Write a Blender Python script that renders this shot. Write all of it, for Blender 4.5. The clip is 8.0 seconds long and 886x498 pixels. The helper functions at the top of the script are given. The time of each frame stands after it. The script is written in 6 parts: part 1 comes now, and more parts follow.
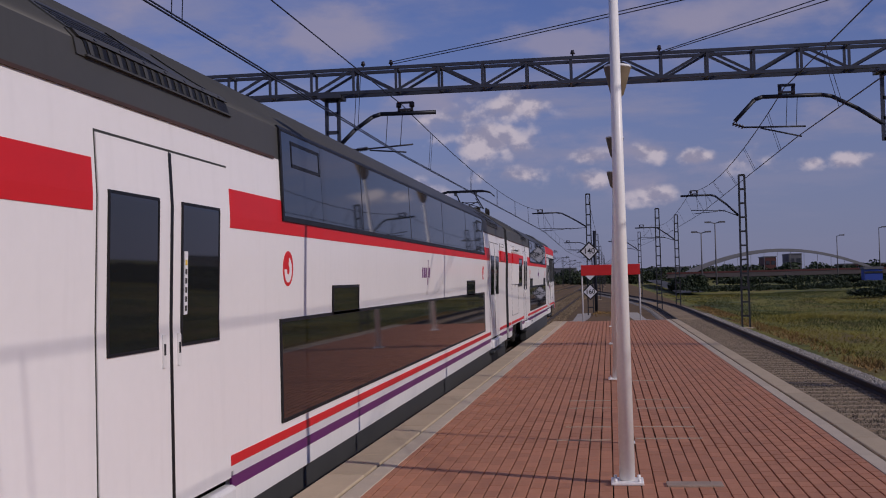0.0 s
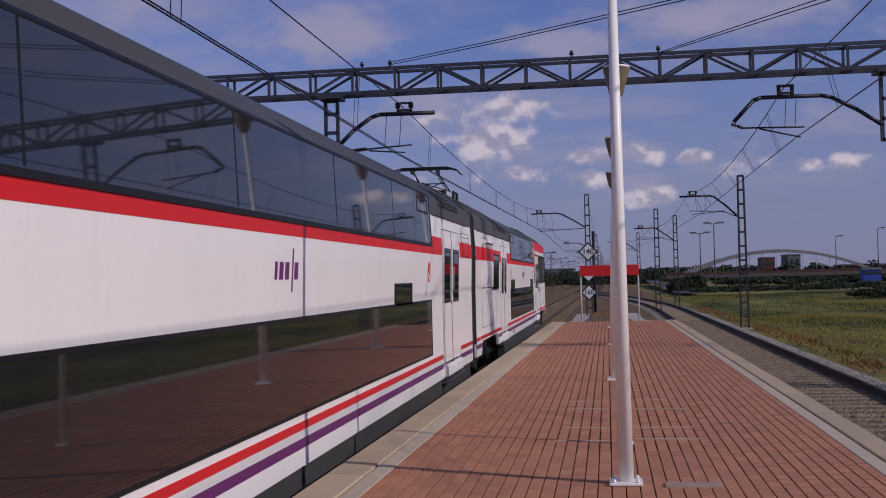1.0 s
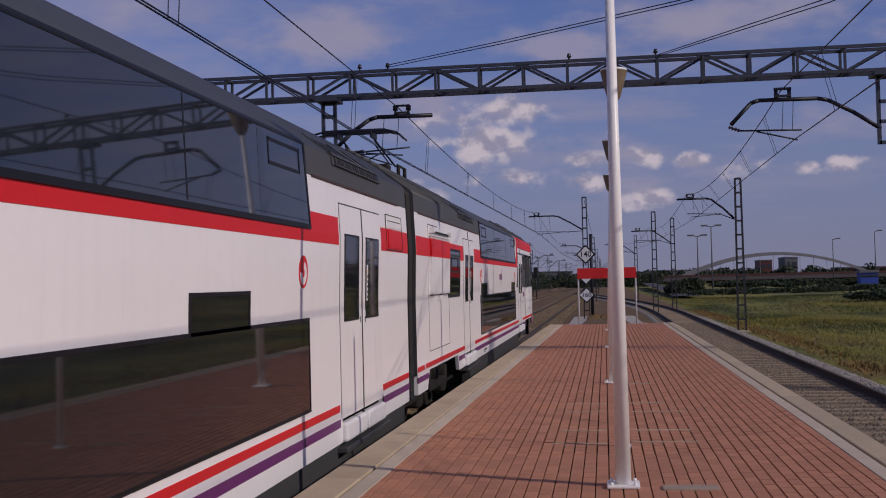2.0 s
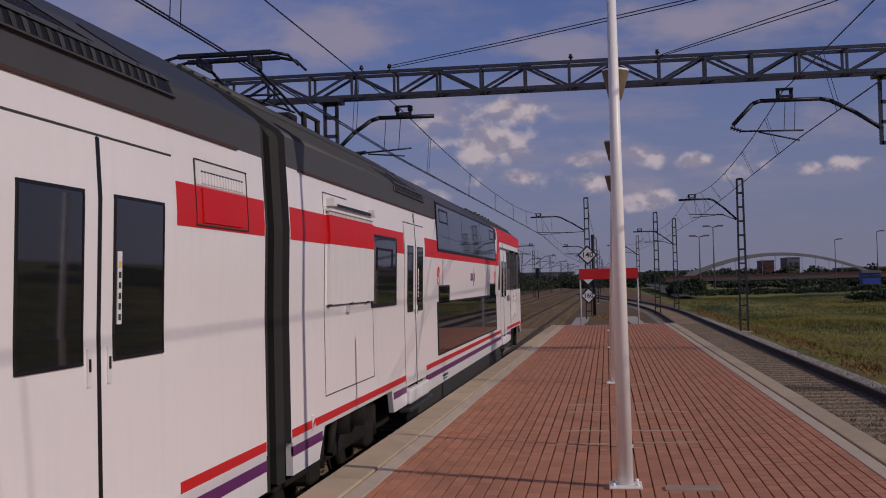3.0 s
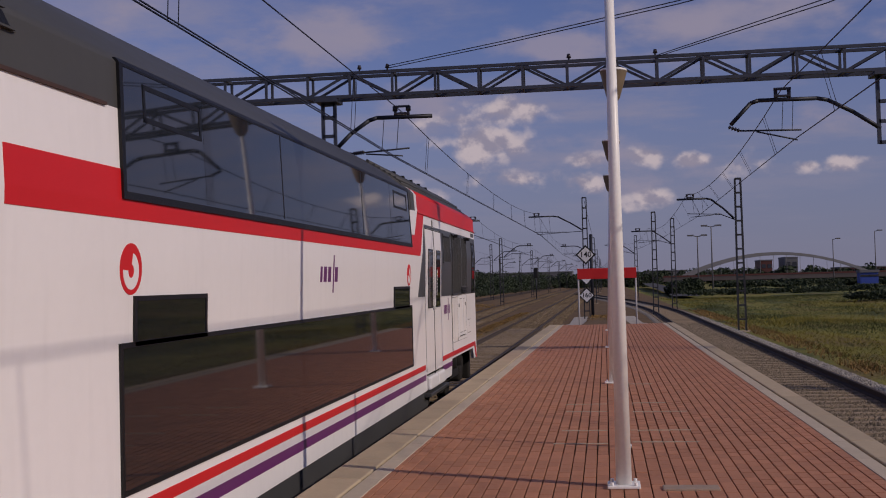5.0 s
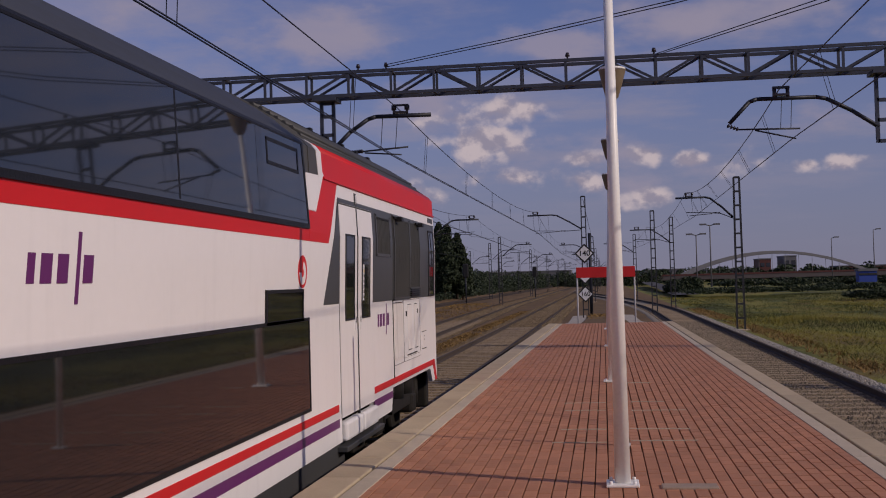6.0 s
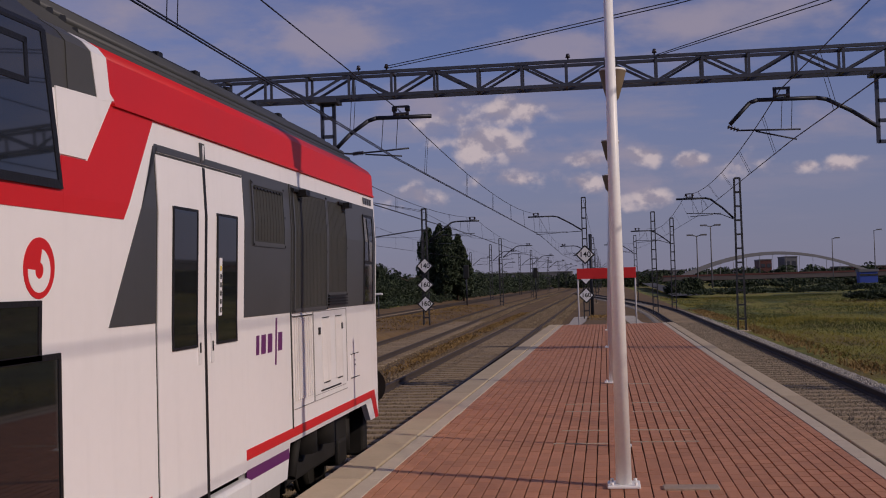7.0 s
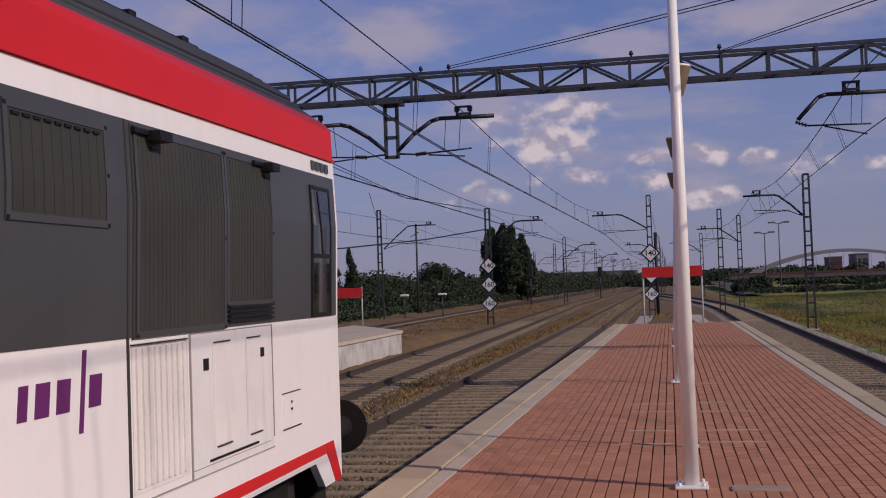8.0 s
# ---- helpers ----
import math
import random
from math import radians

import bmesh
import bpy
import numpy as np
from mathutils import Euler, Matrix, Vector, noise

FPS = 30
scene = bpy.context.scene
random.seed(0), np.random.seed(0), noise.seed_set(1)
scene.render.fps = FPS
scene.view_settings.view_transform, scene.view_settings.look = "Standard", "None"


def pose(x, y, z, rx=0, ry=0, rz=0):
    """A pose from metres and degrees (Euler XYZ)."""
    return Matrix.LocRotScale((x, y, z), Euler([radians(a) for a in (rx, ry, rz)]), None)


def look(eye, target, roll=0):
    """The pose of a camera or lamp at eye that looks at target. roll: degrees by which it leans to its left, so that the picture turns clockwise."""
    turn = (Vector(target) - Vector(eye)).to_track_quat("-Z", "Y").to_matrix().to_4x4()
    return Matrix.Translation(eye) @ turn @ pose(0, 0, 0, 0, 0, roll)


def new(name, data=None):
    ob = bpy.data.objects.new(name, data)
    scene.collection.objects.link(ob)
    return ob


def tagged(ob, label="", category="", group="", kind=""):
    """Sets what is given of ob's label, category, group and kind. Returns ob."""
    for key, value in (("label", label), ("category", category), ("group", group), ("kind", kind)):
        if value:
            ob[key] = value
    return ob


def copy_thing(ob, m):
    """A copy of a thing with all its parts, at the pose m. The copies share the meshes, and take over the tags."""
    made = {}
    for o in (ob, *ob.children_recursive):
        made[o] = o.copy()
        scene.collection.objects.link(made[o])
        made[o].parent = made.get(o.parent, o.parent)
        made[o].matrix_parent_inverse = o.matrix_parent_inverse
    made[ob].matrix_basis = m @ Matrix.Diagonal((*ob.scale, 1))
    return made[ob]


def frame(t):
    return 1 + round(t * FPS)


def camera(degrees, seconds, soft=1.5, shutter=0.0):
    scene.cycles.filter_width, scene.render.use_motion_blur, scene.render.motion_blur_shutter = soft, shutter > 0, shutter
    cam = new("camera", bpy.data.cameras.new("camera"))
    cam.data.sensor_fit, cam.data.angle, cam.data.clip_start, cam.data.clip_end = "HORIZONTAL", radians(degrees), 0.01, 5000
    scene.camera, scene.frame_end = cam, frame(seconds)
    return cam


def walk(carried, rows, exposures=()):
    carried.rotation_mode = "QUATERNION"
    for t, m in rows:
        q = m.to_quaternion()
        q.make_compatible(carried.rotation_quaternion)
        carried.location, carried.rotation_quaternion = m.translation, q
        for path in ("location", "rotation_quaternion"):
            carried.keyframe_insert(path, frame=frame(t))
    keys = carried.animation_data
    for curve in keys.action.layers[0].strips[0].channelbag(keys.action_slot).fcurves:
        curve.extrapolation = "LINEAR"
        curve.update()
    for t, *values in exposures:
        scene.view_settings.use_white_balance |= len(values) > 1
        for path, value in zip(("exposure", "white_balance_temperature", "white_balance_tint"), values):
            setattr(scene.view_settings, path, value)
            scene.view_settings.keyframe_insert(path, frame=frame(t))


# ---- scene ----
EYE = (0.0, 0.0, 1.6)
RAIL = -0.70           # top of the rails; the platform's top is z = 0
SUN_EL, SUN_AZ = 29.5, 110.6   # degrees; azimuth of the sun clockwise from +y


def aim(yaw, pitch, roll):
    """The camera's pose at the eye: yaw to the left of the platform's axis."""
    cy, sy, cp, sp = math.cos(radians(yaw)), math.sin(radians(yaw)), math.cos(radians(pitch)), math.sin(radians(pitch))
    return look(EYE, (EYE[0] - sy * cp, EYE[1] + cy * cp, EYE[2] + sp), -roll)


cam = camera(43.6, 8.0, soft=1.05)
walk(cam, [(t, aim(*r)) for t, *r in (
    (0.0, 8.46, 1.595, 1.44), (0.5, 8.453, 1.625, 1.43), (1.0, 8.40, 1.617, 1.40), (2.5, 8.241, 1.795, 1.38),
    (3.0, 8.364, 1.79, 1.43), (3.5, 8.36, 1.75, 1.43), (4.0, 8.447, 1.759, 1.50), (4.5, 8.352, 1.802, 1.48),
    (6.0, 8.209, 1.717, 1.52), (6.5, 8.234, 1.771, 1.56), (7.0, 8.242, 1.787, 1.61), (7.5, 8.198, 1.829, 1.62),
    (7.6, 8.33, 1.83, 1.63), (7.7, 8.51, 1.83, 1.65), (7.8, 9.0, 1.84, 1.70), (7.9, 9.84, 1.86, 1.78), (8.0, 11.529, 1.88, 1.95))],
     exposures=[(t, e - 0.60, k, 20) for t, e, k in ((0.0, -0.12, 6080), (1.0, 0.05, 6050), (2.5, -0.19, 6360), (3.5, -0.29, 6500), (4.5, -0.22, 6560), (6.5, -0.12, 6720), (7.5, -0.02, 6640), (8.0, 0.16, 6560))])

# ---- light ----
world = bpy.data.worlds.new("sky")
scene.world = world
world.use_nodes = True
wt = world.node_tree
wt.nodes.clear()


def wmath(op, a, b=None):
    n = wt.nodes.new("ShaderNodeMath")
    n.operation = op
    for i, v in enumerate((a, b)):
        if v is None:
            continue
        if isinstance(v, (int, float)):
            n.inputs[i].default_value = v
        else:
            wt.links.new(v, n.inputs[i])
    return n.outputs[0]


HEAPS = ((-0.085, 0.155, 0.033, 0.014, 0.8), (-0.064, 0.155, 0.018, 0.011, 1), (-0.108, 0.127, 0.034, 0.015, 1), (-0.133, 0.148, 0.028, 0.009, 0.5), (-0.016, 0.107, 0.014, 0.007, 0.8),
         (0.039, 0.109, 0.017, 0.008, 1), (0.081, 0.103, 0.016, 0.006, 0.9), (-0.017, 0.087, 0.016, 0.009, 0.9), (0.039, 0.071, 0.024, 0.007, 0.6), (0.18, 0.094, 0.010, 0.005, 0.8),
         (0.208, 0.096, 0.017, 0.007, 0.95), (0.114, 0.098, 0.023, 0.007, 0.4), (-0.168, 0.078, 0.022, 0.009, 0.6), (-0.07, 0.093, 0.026, 0.005, 0.4))
VEILS = ((-0.261, 0.23, 0.078, 0.023, 0.9), (-0.242, 0.257, 0.057, 0.013, 0.7), (0.103, 0.222, 0.172, 0.028, 1.0), (-0.451, 0.273, 0.057, 0.015, 0.6), (-0.028, 0.217, 0.099, 0.017, 0.7),
         (0.214, 0.136, 0.047, 0.011, 0.6), (-0.154, 0.167, 0.047, 0.016, 0.6), (-0.002, 0.098, 0.073, 0.021, 0.35))


def build_sky():
    link = wt.links.new
    sky = wt.nodes.new("ShaderNodeTexSky")
    sky.sky_type = "NISHITA"
    sky.sun_disc = False
    sky.sun_elevation = radians(SUN_EL)
    sky.sun_rotation = radians(SUN_AZ)
    sky.air_density, sky.dust_density, sky.ozone_density = 1.0, 0.15, 4.0
    geo = wt.nodes.new("ShaderNodeTexCoord")
    sep = wt.nodes.new("ShaderNodeSeparateXYZ")
    link(geo.outputs["Generated"], sep.inputs[0])
    dx, dy, dz = sep.outputs

    def vec(a, b, c):
        n = wt.nodes.new("ShaderNodeCombineXYZ")
        for i, v in enumerate((a, b, c)):
            if isinstance(v, (int, float)):
                n.inputs[i].default_value = v
            else:
                link(v, n.inputs[i])
        return n.outputs[0]

    def noise_of(v, scale, detail, rough):
        n = wt.nodes.new("ShaderNodeTexNoise")
        n.inputs["Scale"].default_value, n.inputs["Detail"].default_value, n.inputs["Roughness"].default_value = scale, detail, rough
        link(v, n.inputs["Vector"])
        return n.outputs[0]

    def ramp(v, lo, hi, a=0.0, b=1.0):
        n = wt.nodes.new("ShaderNodeMapRange")
        n.interpolation_type = "SMOOTHSTEP"
        for i, q in enumerate((lo, hi, a, b)):
            n.inputs[i + 1].default_value = q
        link(v, n.inputs[0])
        return n.outputs[0]

    # high thin sheets, stretched towards the horizon
    flat = wmath("ADD", wmath("MAXIMUM", dz, 0.01), 0.07)
    hv = vec(wmath("DIVIDE", dx, flat), wmath("DIVIDE", dy, flat), 0.0)
    sheet = ramp(noise_of(hv, 0.85, 9, 0.6), 0.44, 0.63)
    sheet = wmath("MULTIPLY", sheet, ramp(dz, 0.0, 0.17))
    # heaped clouds low over the line, plus scattered ones all round
    front = wmath("MAXIMUM", dy, 0.05)
    u, v = wmath("DIVIDE", dx, front), wmath("DIVIDE", dz, front)

    def mask_of(clouds):
        mask = None
        for cx, cz, w, h, a in clouds:
            eu = wmath("DIVIDE", wmath("SUBTRACT", u, cx), w)
            ev = wmath("DIVIDE", wmath("SUBTRACT", v, cz), h)
            d = wmath("SQRT", wmath("ADD", wmath("MULTIPLY", eu, eu), wmath("MULTIPLY", ev, ev)))
            m = wmath("MULTIPLY", wmath("SUBTRACT", 1.0, d), a)
            mask = m if mask is None else wmath("MAXIMUM", mask, m)
        return mask
    mask = mask_of([(a, b, w * 1.3, h * 1.35, k) for a, b, w, h, k in HEAPS])
    lv = vec(dx, dy, wmath("MULTIPLY", dz, 1.25))
    higher = vec(dx, dy, wmath("MULTIPLY", wmath("ADD", dz, 0.007), 1.25))
    puff = noise_of(lv, 34.0, 8, 0.5)
    heap = ramp(wmath("ADD", mask, wmath("MULTIPLY", wmath("SUBTRACT", puff, 0.5), 2.2)), -0.12, 0.62)
    heap = wmath("MULTIPLY", heap, ramp(mask, -0.8, -0.1))
    wide = vec(dx, dy, wmath("MULTIPLY", dz, 2.2))
    veil = ramp(wmath("ADD", mask_of(VEILS), wmath("MULTIPLY", wmath("SUBTRACT", noise_of(wide, 13.0, 9, 0.55), 0.5), 3.0)), -0.15, 0.75)
    scat = ramp(noise_of(lv, 7.0, 9, 0.55), 0.57, 0.70)
    scat = wmath("MULTIPLY", wmath("MULTIPLY", scat, ramp(dz, 0.03, 0.10)), ramp(dy, 0.75, 0.55))
    heap = wmath("MAXIMUM", heap, scat)
    tint = wt.nodes.new("ShaderNodeMix")
    tint.data_type, tint.blend_type = "RGBA", "MULTIPLY"
    tint.inputs[0].default_value = 1.0
    link(sky.outputs[0], tint.inputs[6])
    tint.inputs[7].default_value = SKY_TINT

    def over(base, fac, color):
        n = wt.nodes.new("ShaderNodeMix")
        n.data_type = "RGBA"
        link(fac, n.inputs[0])
        link(base, n.inputs[6])
        if isinstance(color, tuple):
            n.inputs[7].default_value = color
        else:
            link(color, n.inputs[7])
        return n.outputs[2]

    c = over(tint.outputs[2], ramp(dz, 0.30, 0.0, 0.0, 0.8), HAZE)
    c = over(c, wmath("MULTIPLY", sheet, 0.55), SHEET)
    c = over(c, wmath("MULTIPLY", veil, 0.75), VEIL)
    shade = wt.nodes.new("ShaderNodeMix")
    shade.data_type = "RGBA"
    link(ramp(wmath("SUBTRACT", puff, noise_of(higher, 34.0, 8, 0.5)), -0.06, 0.10), shade.inputs[0])
    shade.inputs[6].default_value = SHEET
    shade.inputs[7].default_value = CLOUD
    c = over(c, wmath("MULTIPLY", heap, 0.93), shade.outputs[2])
    bg = wt.nodes.new("ShaderNodeBackground")
    bg.inputs[1].default_value = SKY_POWER
    link(c, bg.inputs[0])
    out = wt.nodes.new("ShaderNodeOutputWorld")
    link(bg.outputs[0], out.inputs[0])


SKY_TINT, CLOUD, SHEET, VEIL, HAZE, SKY_POWER = (0.94, 0.88, 1.2, 1), (8.6, 7.7, 7.9, 1), (4.6, 4.4, 5.5, 1), (4.9, 4.6, 5.8, 1), (2.75, 3.05, 4.6, 1), 0.094
build_sky()
sun = new("sun", bpy.data.lights.new("sun", "SUN"))
sun.data.energy, sun.data.angle, sun.data.color = 3.65, radians(0.6), (1.0, 0.89, 0.73)
sdir = Vector((math.sin(radians(SUN_AZ)) * math.cos(radians(SUN_EL)), math.cos(radians(SUN_AZ)) * math.cos(radians(SUN_EL)), math.sin(radians(SUN_EL))))
sun.matrix_world = look(sdir * 60, (0, 0, 0))


# ---- materials ----
def material(name, color, rough=0.6, metal=0.0, vary=0.12, scale=6.0, bump=0.0, bump_scale=60.0, fine=0.06, per=0.0, streak=0.0, ior=1.45, coat=0.0):
    m = bpy.data.materials.new(name)
    m.use_nodes = True
    t = m.node_tree
    b = t.nodes["Principled BSDF"]
    link = t.links.new
    b.inputs["Roughness"].default_value, b.inputs["Metallic"].default_value, b.inputs["IOR"].default_value = rough, metal, ior
    b.inputs["Coat Weight"].default_value = coat
    co = t.nodes.new("ShaderNodeTexCoord")
    geo = t.nodes.new("ShaderNodeNewGeometry")
    big = t.nodes.new("ShaderNodeTexNoise")
    big.inputs["Scale"].default_value, big.inputs["Detail"].default_value = scale, 5
    small = t.nodes.new("ShaderNodeTexNoise")
    small.inputs["Scale"].default_value, small.inputs["Detail"].default_value = scale * 14, 3
    src = co.outputs["Object"]
    link(src, big.inputs["Vector"])
    link(src, small.inputs["Vector"])

    def mth(op, a, c):
        n = t.nodes.new("ShaderNodeMath")
        n.operation = op
        for i, v in enumerate((a, c)):
            if isinstance(v, (int, float)):
                n.inputs[i].default_value = v
            else:
                link(v, n.inputs[i])
        return n.outputs[0]
    f = mth("ADD", 1.0, mth("MULTIPLY", mth("SUBTRACT", big.outputs[0], 0.5), 2.4 * vary))
    f = mth("ADD", f, mth("MULTIPLY", mth("SUBTRACT", small.outputs[0], 0.5), 2.4 * fine))
    if per:
        oi = t.nodes.new("ShaderNodeObjectInfo")
        rnd = mth("FRACT", mth("ADD", oi.outputs["Random"], geo.outputs["Random Per Island"]), 0)
        f = mth("ADD", f, mth("MULTIPLY", mth("SUBTRACT", rnd, 0.5), 2 * per))
    if streak:
        mp = t.nodes.new("ShaderNodeMapping")
        mp.inputs["Scale"].default_value = (9, 9, 0.7)
        link(src, mp.inputs[0])
        sn = t.nodes.new("ShaderNodeTexNoise")
        sn.inputs["Scale"].default_value, sn.inputs["Detail"].default_value = 1.0, 6
        link(mp.outputs[0], sn.inputs["Vector"])
        rr = t.nodes.new("ShaderNodeMapRange")
        rr.inputs[1].default_value, rr.inputs[2].default_value = 0.52, 0.8
        link(sn.outputs[0], rr.inputs[0])
        f = mth("SUBTRACT", f, mth("MULTIPLY", rr.outputs[0], streak))
    mul = t.nodes.new("ShaderNodeVectorMath")
    mul.operation = "SCALE"
    mul.inputs[0].default_value = color[:3]
    link(f, mul.inputs["Scale"])
    link(mul.outputs[0], b.inputs["Base Color"])
    rg = mth("ADD", rough * 0.9, mth("MULTIPLY", big.outputs[0], rough * 0.2))
    link(rg, b.inputs["Roughness"])
    if bump:
        bn = t.nodes.new("ShaderNodeTexNoise")
        bn.inputs["Scale"].default_value, bn.inputs["Detail"].default_value = bump_scale, 6
        link(src, bn.inputs["Vector"])
        bu = t.nodes.new("ShaderNodeBump")
        bu.inputs["Strength"].default_value, bu.inputs["Distance"].default_value = bump, 0.02
        link(bn.outputs[0], bu.inputs["Height"])
        link(bu.outputs[0], b.inputs["Normal"])
    return m


WHITE = material("white_train_paint", (0.84, 0.82, 0.81), 0.32, vary=0.03, scale=0.9, fine=0.02, streak=0.05, coat=0.2)
STEPW = material("white_step_paint", (0.75, 0.74, 0.73), 0.4, vary=0.05, streak=0.12)
RED = material("red_train_paint", (0.60, 0.013, 0.015), 0.48, vary=0.08, scale=1.2, fine=0.02)
REDSHEET = material("bright_red_sheet", (0.60, 0.008, 0.010), 0.5, vary=0.12, scale=3, streak=0.1)
WEED = material("dry_brown_weed", (0.22, 0.135, 0.045), 0.85, vary=0.4, scale=0.3, per=0.4)
PURPLE = material("purple_train_paint", (0.13, 0.02, 0.13), 0.35, vary=0.05)
ROOF = material("dark_grey_roof_paint", (0.062, 0.062, 0.058), 0.5, vary=0.1, scale=1.5, streak=0.1)
GREY = material("grey_panel_paint", (0.056, 0.058, 0.061), 0.36, vary=0.14, scale=1.6, streak=0.1)
BLACK = material("black_rubber", (0.005, 0.005, 0.0055), 0.5, vary=0.2, bump=0.2)
BELLOWS = material("dark_bellows_rubber", (0.016, 0.016, 0.015), 0.7, vary=0.3, scale=4)
SKIRT = material("dark_skirt_paint", (0.05, 0.052, 0.055), 0.55, vary=0.25, scale=2.5)
UNDER = material("grimy_underframe", (0.014, 0.012, 0.010), 0.8, vary=0.4, scale=3)
GRIME = material("weathered_grille_grey", (0.040, 0.040, 0.034), 0.6, vary=0.25, scale=2, streak=0.2)
SEAM = material("grey_paint_seam", (0.30, 0.285, 0.27), 0.6, vary=0.3, scale=3)
DIRTY = material("rain_stained_white_sheet", (0.75, 0.72, 0.69), 0.5, vary=0.12, scale=3, streak=0.30)
RUSTLIP = material("rust_stained_drip_rail", (0.060, 0.030, 0.024), 0.7, vary=0.4, scale=5)
GLASS = material("dark_tinted_glass", (0.012, 0.013, 0.015), 0.035, vary=0.2, scale=1, ior=1.75)
UPGLASS = material("blue_tinted_glass", (0.014, 0.018, 0.026), 0.03, vary=0.2, scale=1, ior=1.9)
SIGNW = material("white_sign_face", (0.74, 0.74, 0.76), 0.45, vary=0.06)
SIGNK = material("black_sign_paint", (0.012, 0.012, 0.012), 0.5)
SIGNR = material("red_sign_paint", (0.55, 0.02, 0.02), 0.5, vary=0.08)
POLEW = material("white_lamp_post_paint", (0.86, 0.85, 0.82), 0.35, vary=0.05, scale=3, streak=0.06)
CUP = material("tan_lamp_reflector", (0.20, 0.15, 0.095), 0.5, vary=0.2)
STEEL = material("galvanised_lattice_steel", (0.055, 0.062, 0.085), 0.5, metal=0.2, vary=0.25, scale=5)
MASTS = material("dark_mast_steel", (0.03, 0.031, 0.036), 0.6, vary=0.25, scale=5)
DSTEEL = material("dark_bracket_steel", (0.02, 0.023, 0.034), 0.5, metal=0.3, vary=0.2)
WIRE = material("overhead_wire_copper", (0.02, 0.022, 0.035), 0.5, metal=0.2)
INSUL = material("brown_insulator_glaze", (0.03, 0.025, 0.03), 0.25)
RAILM = material("worn_rail_steel", (0.055, 0.040, 0.031), 0.75, metal=0.0, vary=0.25, scale=3)
SLEEPER = material("weathered_concrete_sleeper", (0.27, 0.205, 0.135), 0.9, vary=0.25, scale=4, bump=0.3, per=0.14)
BALLAST = material("brown_ballast", (0.075, 0.049, 0.026), 0.95, vary=0.35, scale=2.2, bump=1.0, bump_scale=18, fine=0.35)
STONE = material("ballast_stone", (0.185, 0.135, 0.08), 0.9, vary=0.15, per=0.4)
CONC = material("platform_edge_concrete", (0.46, 0.37, 0.25), 0.85, vary=0.16, scale=2.5, bump=0.25, per=0.07)
STRIP = material("pale_strip_tile", (0.50, 0.425, 0.325), 0.8, vary=0.14, scale=4, bump=0.2, per=0.06)
WALLC = material("whitewashed_platform_wall", (0.47, 0.45, 0.43), 0.85, vary=0.5, scale=1.5, bump=0.3, streak=0.3)
BRICK = material("red_platform_paver", (0.445, 0.20, 0.112), 0.75, vary=0.10, scale=1.3, bump=0.15, bump_scale=90, per=0.11)
MORTAR = material("dark_paver_joint", (0.11, 0.055, 0.038), 0.95, vary=0.3, scale=3, bump=0.3)


def grass_ground():
    m = bpy.data.materials.new("patchy_dry_grass")
    m.use_nodes = True
    t = m.node_tree
    p = t.nodes["Principled BSDF"]
    p.inputs["Roughness"].default_value = 0.95
    co = t.nodes.new("ShaderNodeTexCoord")
    mp = t.nodes.new("ShaderNodeMapping")
    mp.inputs["Scale"].default_value = (1.0, 0.45, 1.0)
    t.links.new(co.outputs["Object"], mp.inputs[0])

    def tex(scale, detail, rough=0.6):
        n = t.nodes.new("ShaderNodeTexNoise")
        n.inputs["Scale"].default_value, n.inputs["Detail"].default_value, n.inputs["Roughness"].default_value = scale, detail, rough
        t.links.new(mp.outputs[0], n.inputs["Vector"])
        return n.outputs[0]
    ramp = t.nodes.new("ShaderNodeValToRGB")
    e = ramp.color_ramp.elements
    e[0].position, e[0].color = 0.30, (0.018, 0.030, 0.008, 1)
    e[1].position, e[1].color = 0.72, (0.30, 0.22, 0.045, 1)
    for pos, c in ((0.42, (0.065, 0.085, 0.014, 1)), (0.52, (0.20, 0.19, 0.022, 1)), (0.60, (0.13, 0.092, 0.022, 1))):
        q = e.new(pos)
        q.color = c
    t.links.new(tex(0.16, 8, 0.62), ramp.inputs[0])
    mul = t.nodes.new("ShaderNodeVectorMath")
    mul.operation = "SCALE"
    t.links.new(ramp.outputs[0], mul.inputs[0])
    mr = t.nodes.new("ShaderNodeMapRange")
    mr.inputs[1].default_value, mr.inputs[2].default_value, mr.inputs[3].default_value, mr.inputs[4].default_value = 0.25, 0.75, 0.45, 1.5
    t.links.new(tex(9.0, 6, 0.7), mr.inputs[0])
    t.links.new(mr.outputs[0], mul.inputs["Scale"])
    t.links.new(mul.outputs[0], p.inputs["Base Color"])
    bu = t.nodes.new("ShaderNodeBump")
    bu.inputs["Strength"].default_value, bu.inputs["Distance"].default_value = 1.0, 0.12
    t.links.new(tex(5.0, 8, 0.7), bu.inputs["Height"])
    t.links.new(bu.outputs[0], p.inputs["Normal"])
    return m


GRASS = grass_ground()
BLADE = material("dry_grass_blade", (0.21, 0.18, 0.026), 0.8, vary=0.8, scale=0.12, per=0.35)
BLADEG = material("green_grass_blade", (0.065, 0.078, 0.015), 0.8, vary=0.6, scale=0.2, per=0.35)
RAMP = material("pale_ramp_gravel", (0.40, 0.37, 0.33), 0.95, vary=0.25, scale=1.5, bump=0.8, bump_scale=22, fine=0.3)
POSTG = material("pale_grey_post_paint", (0.42, 0.42, 0.43), 0.5, vary=0.1)
GRAVEL = material("pale_grey_gravel", (0.25, 0.22, 0.18), 0.95, vary=0.25, scale=1.5, bump=1.0, bump_scale=22, fine=0.3)
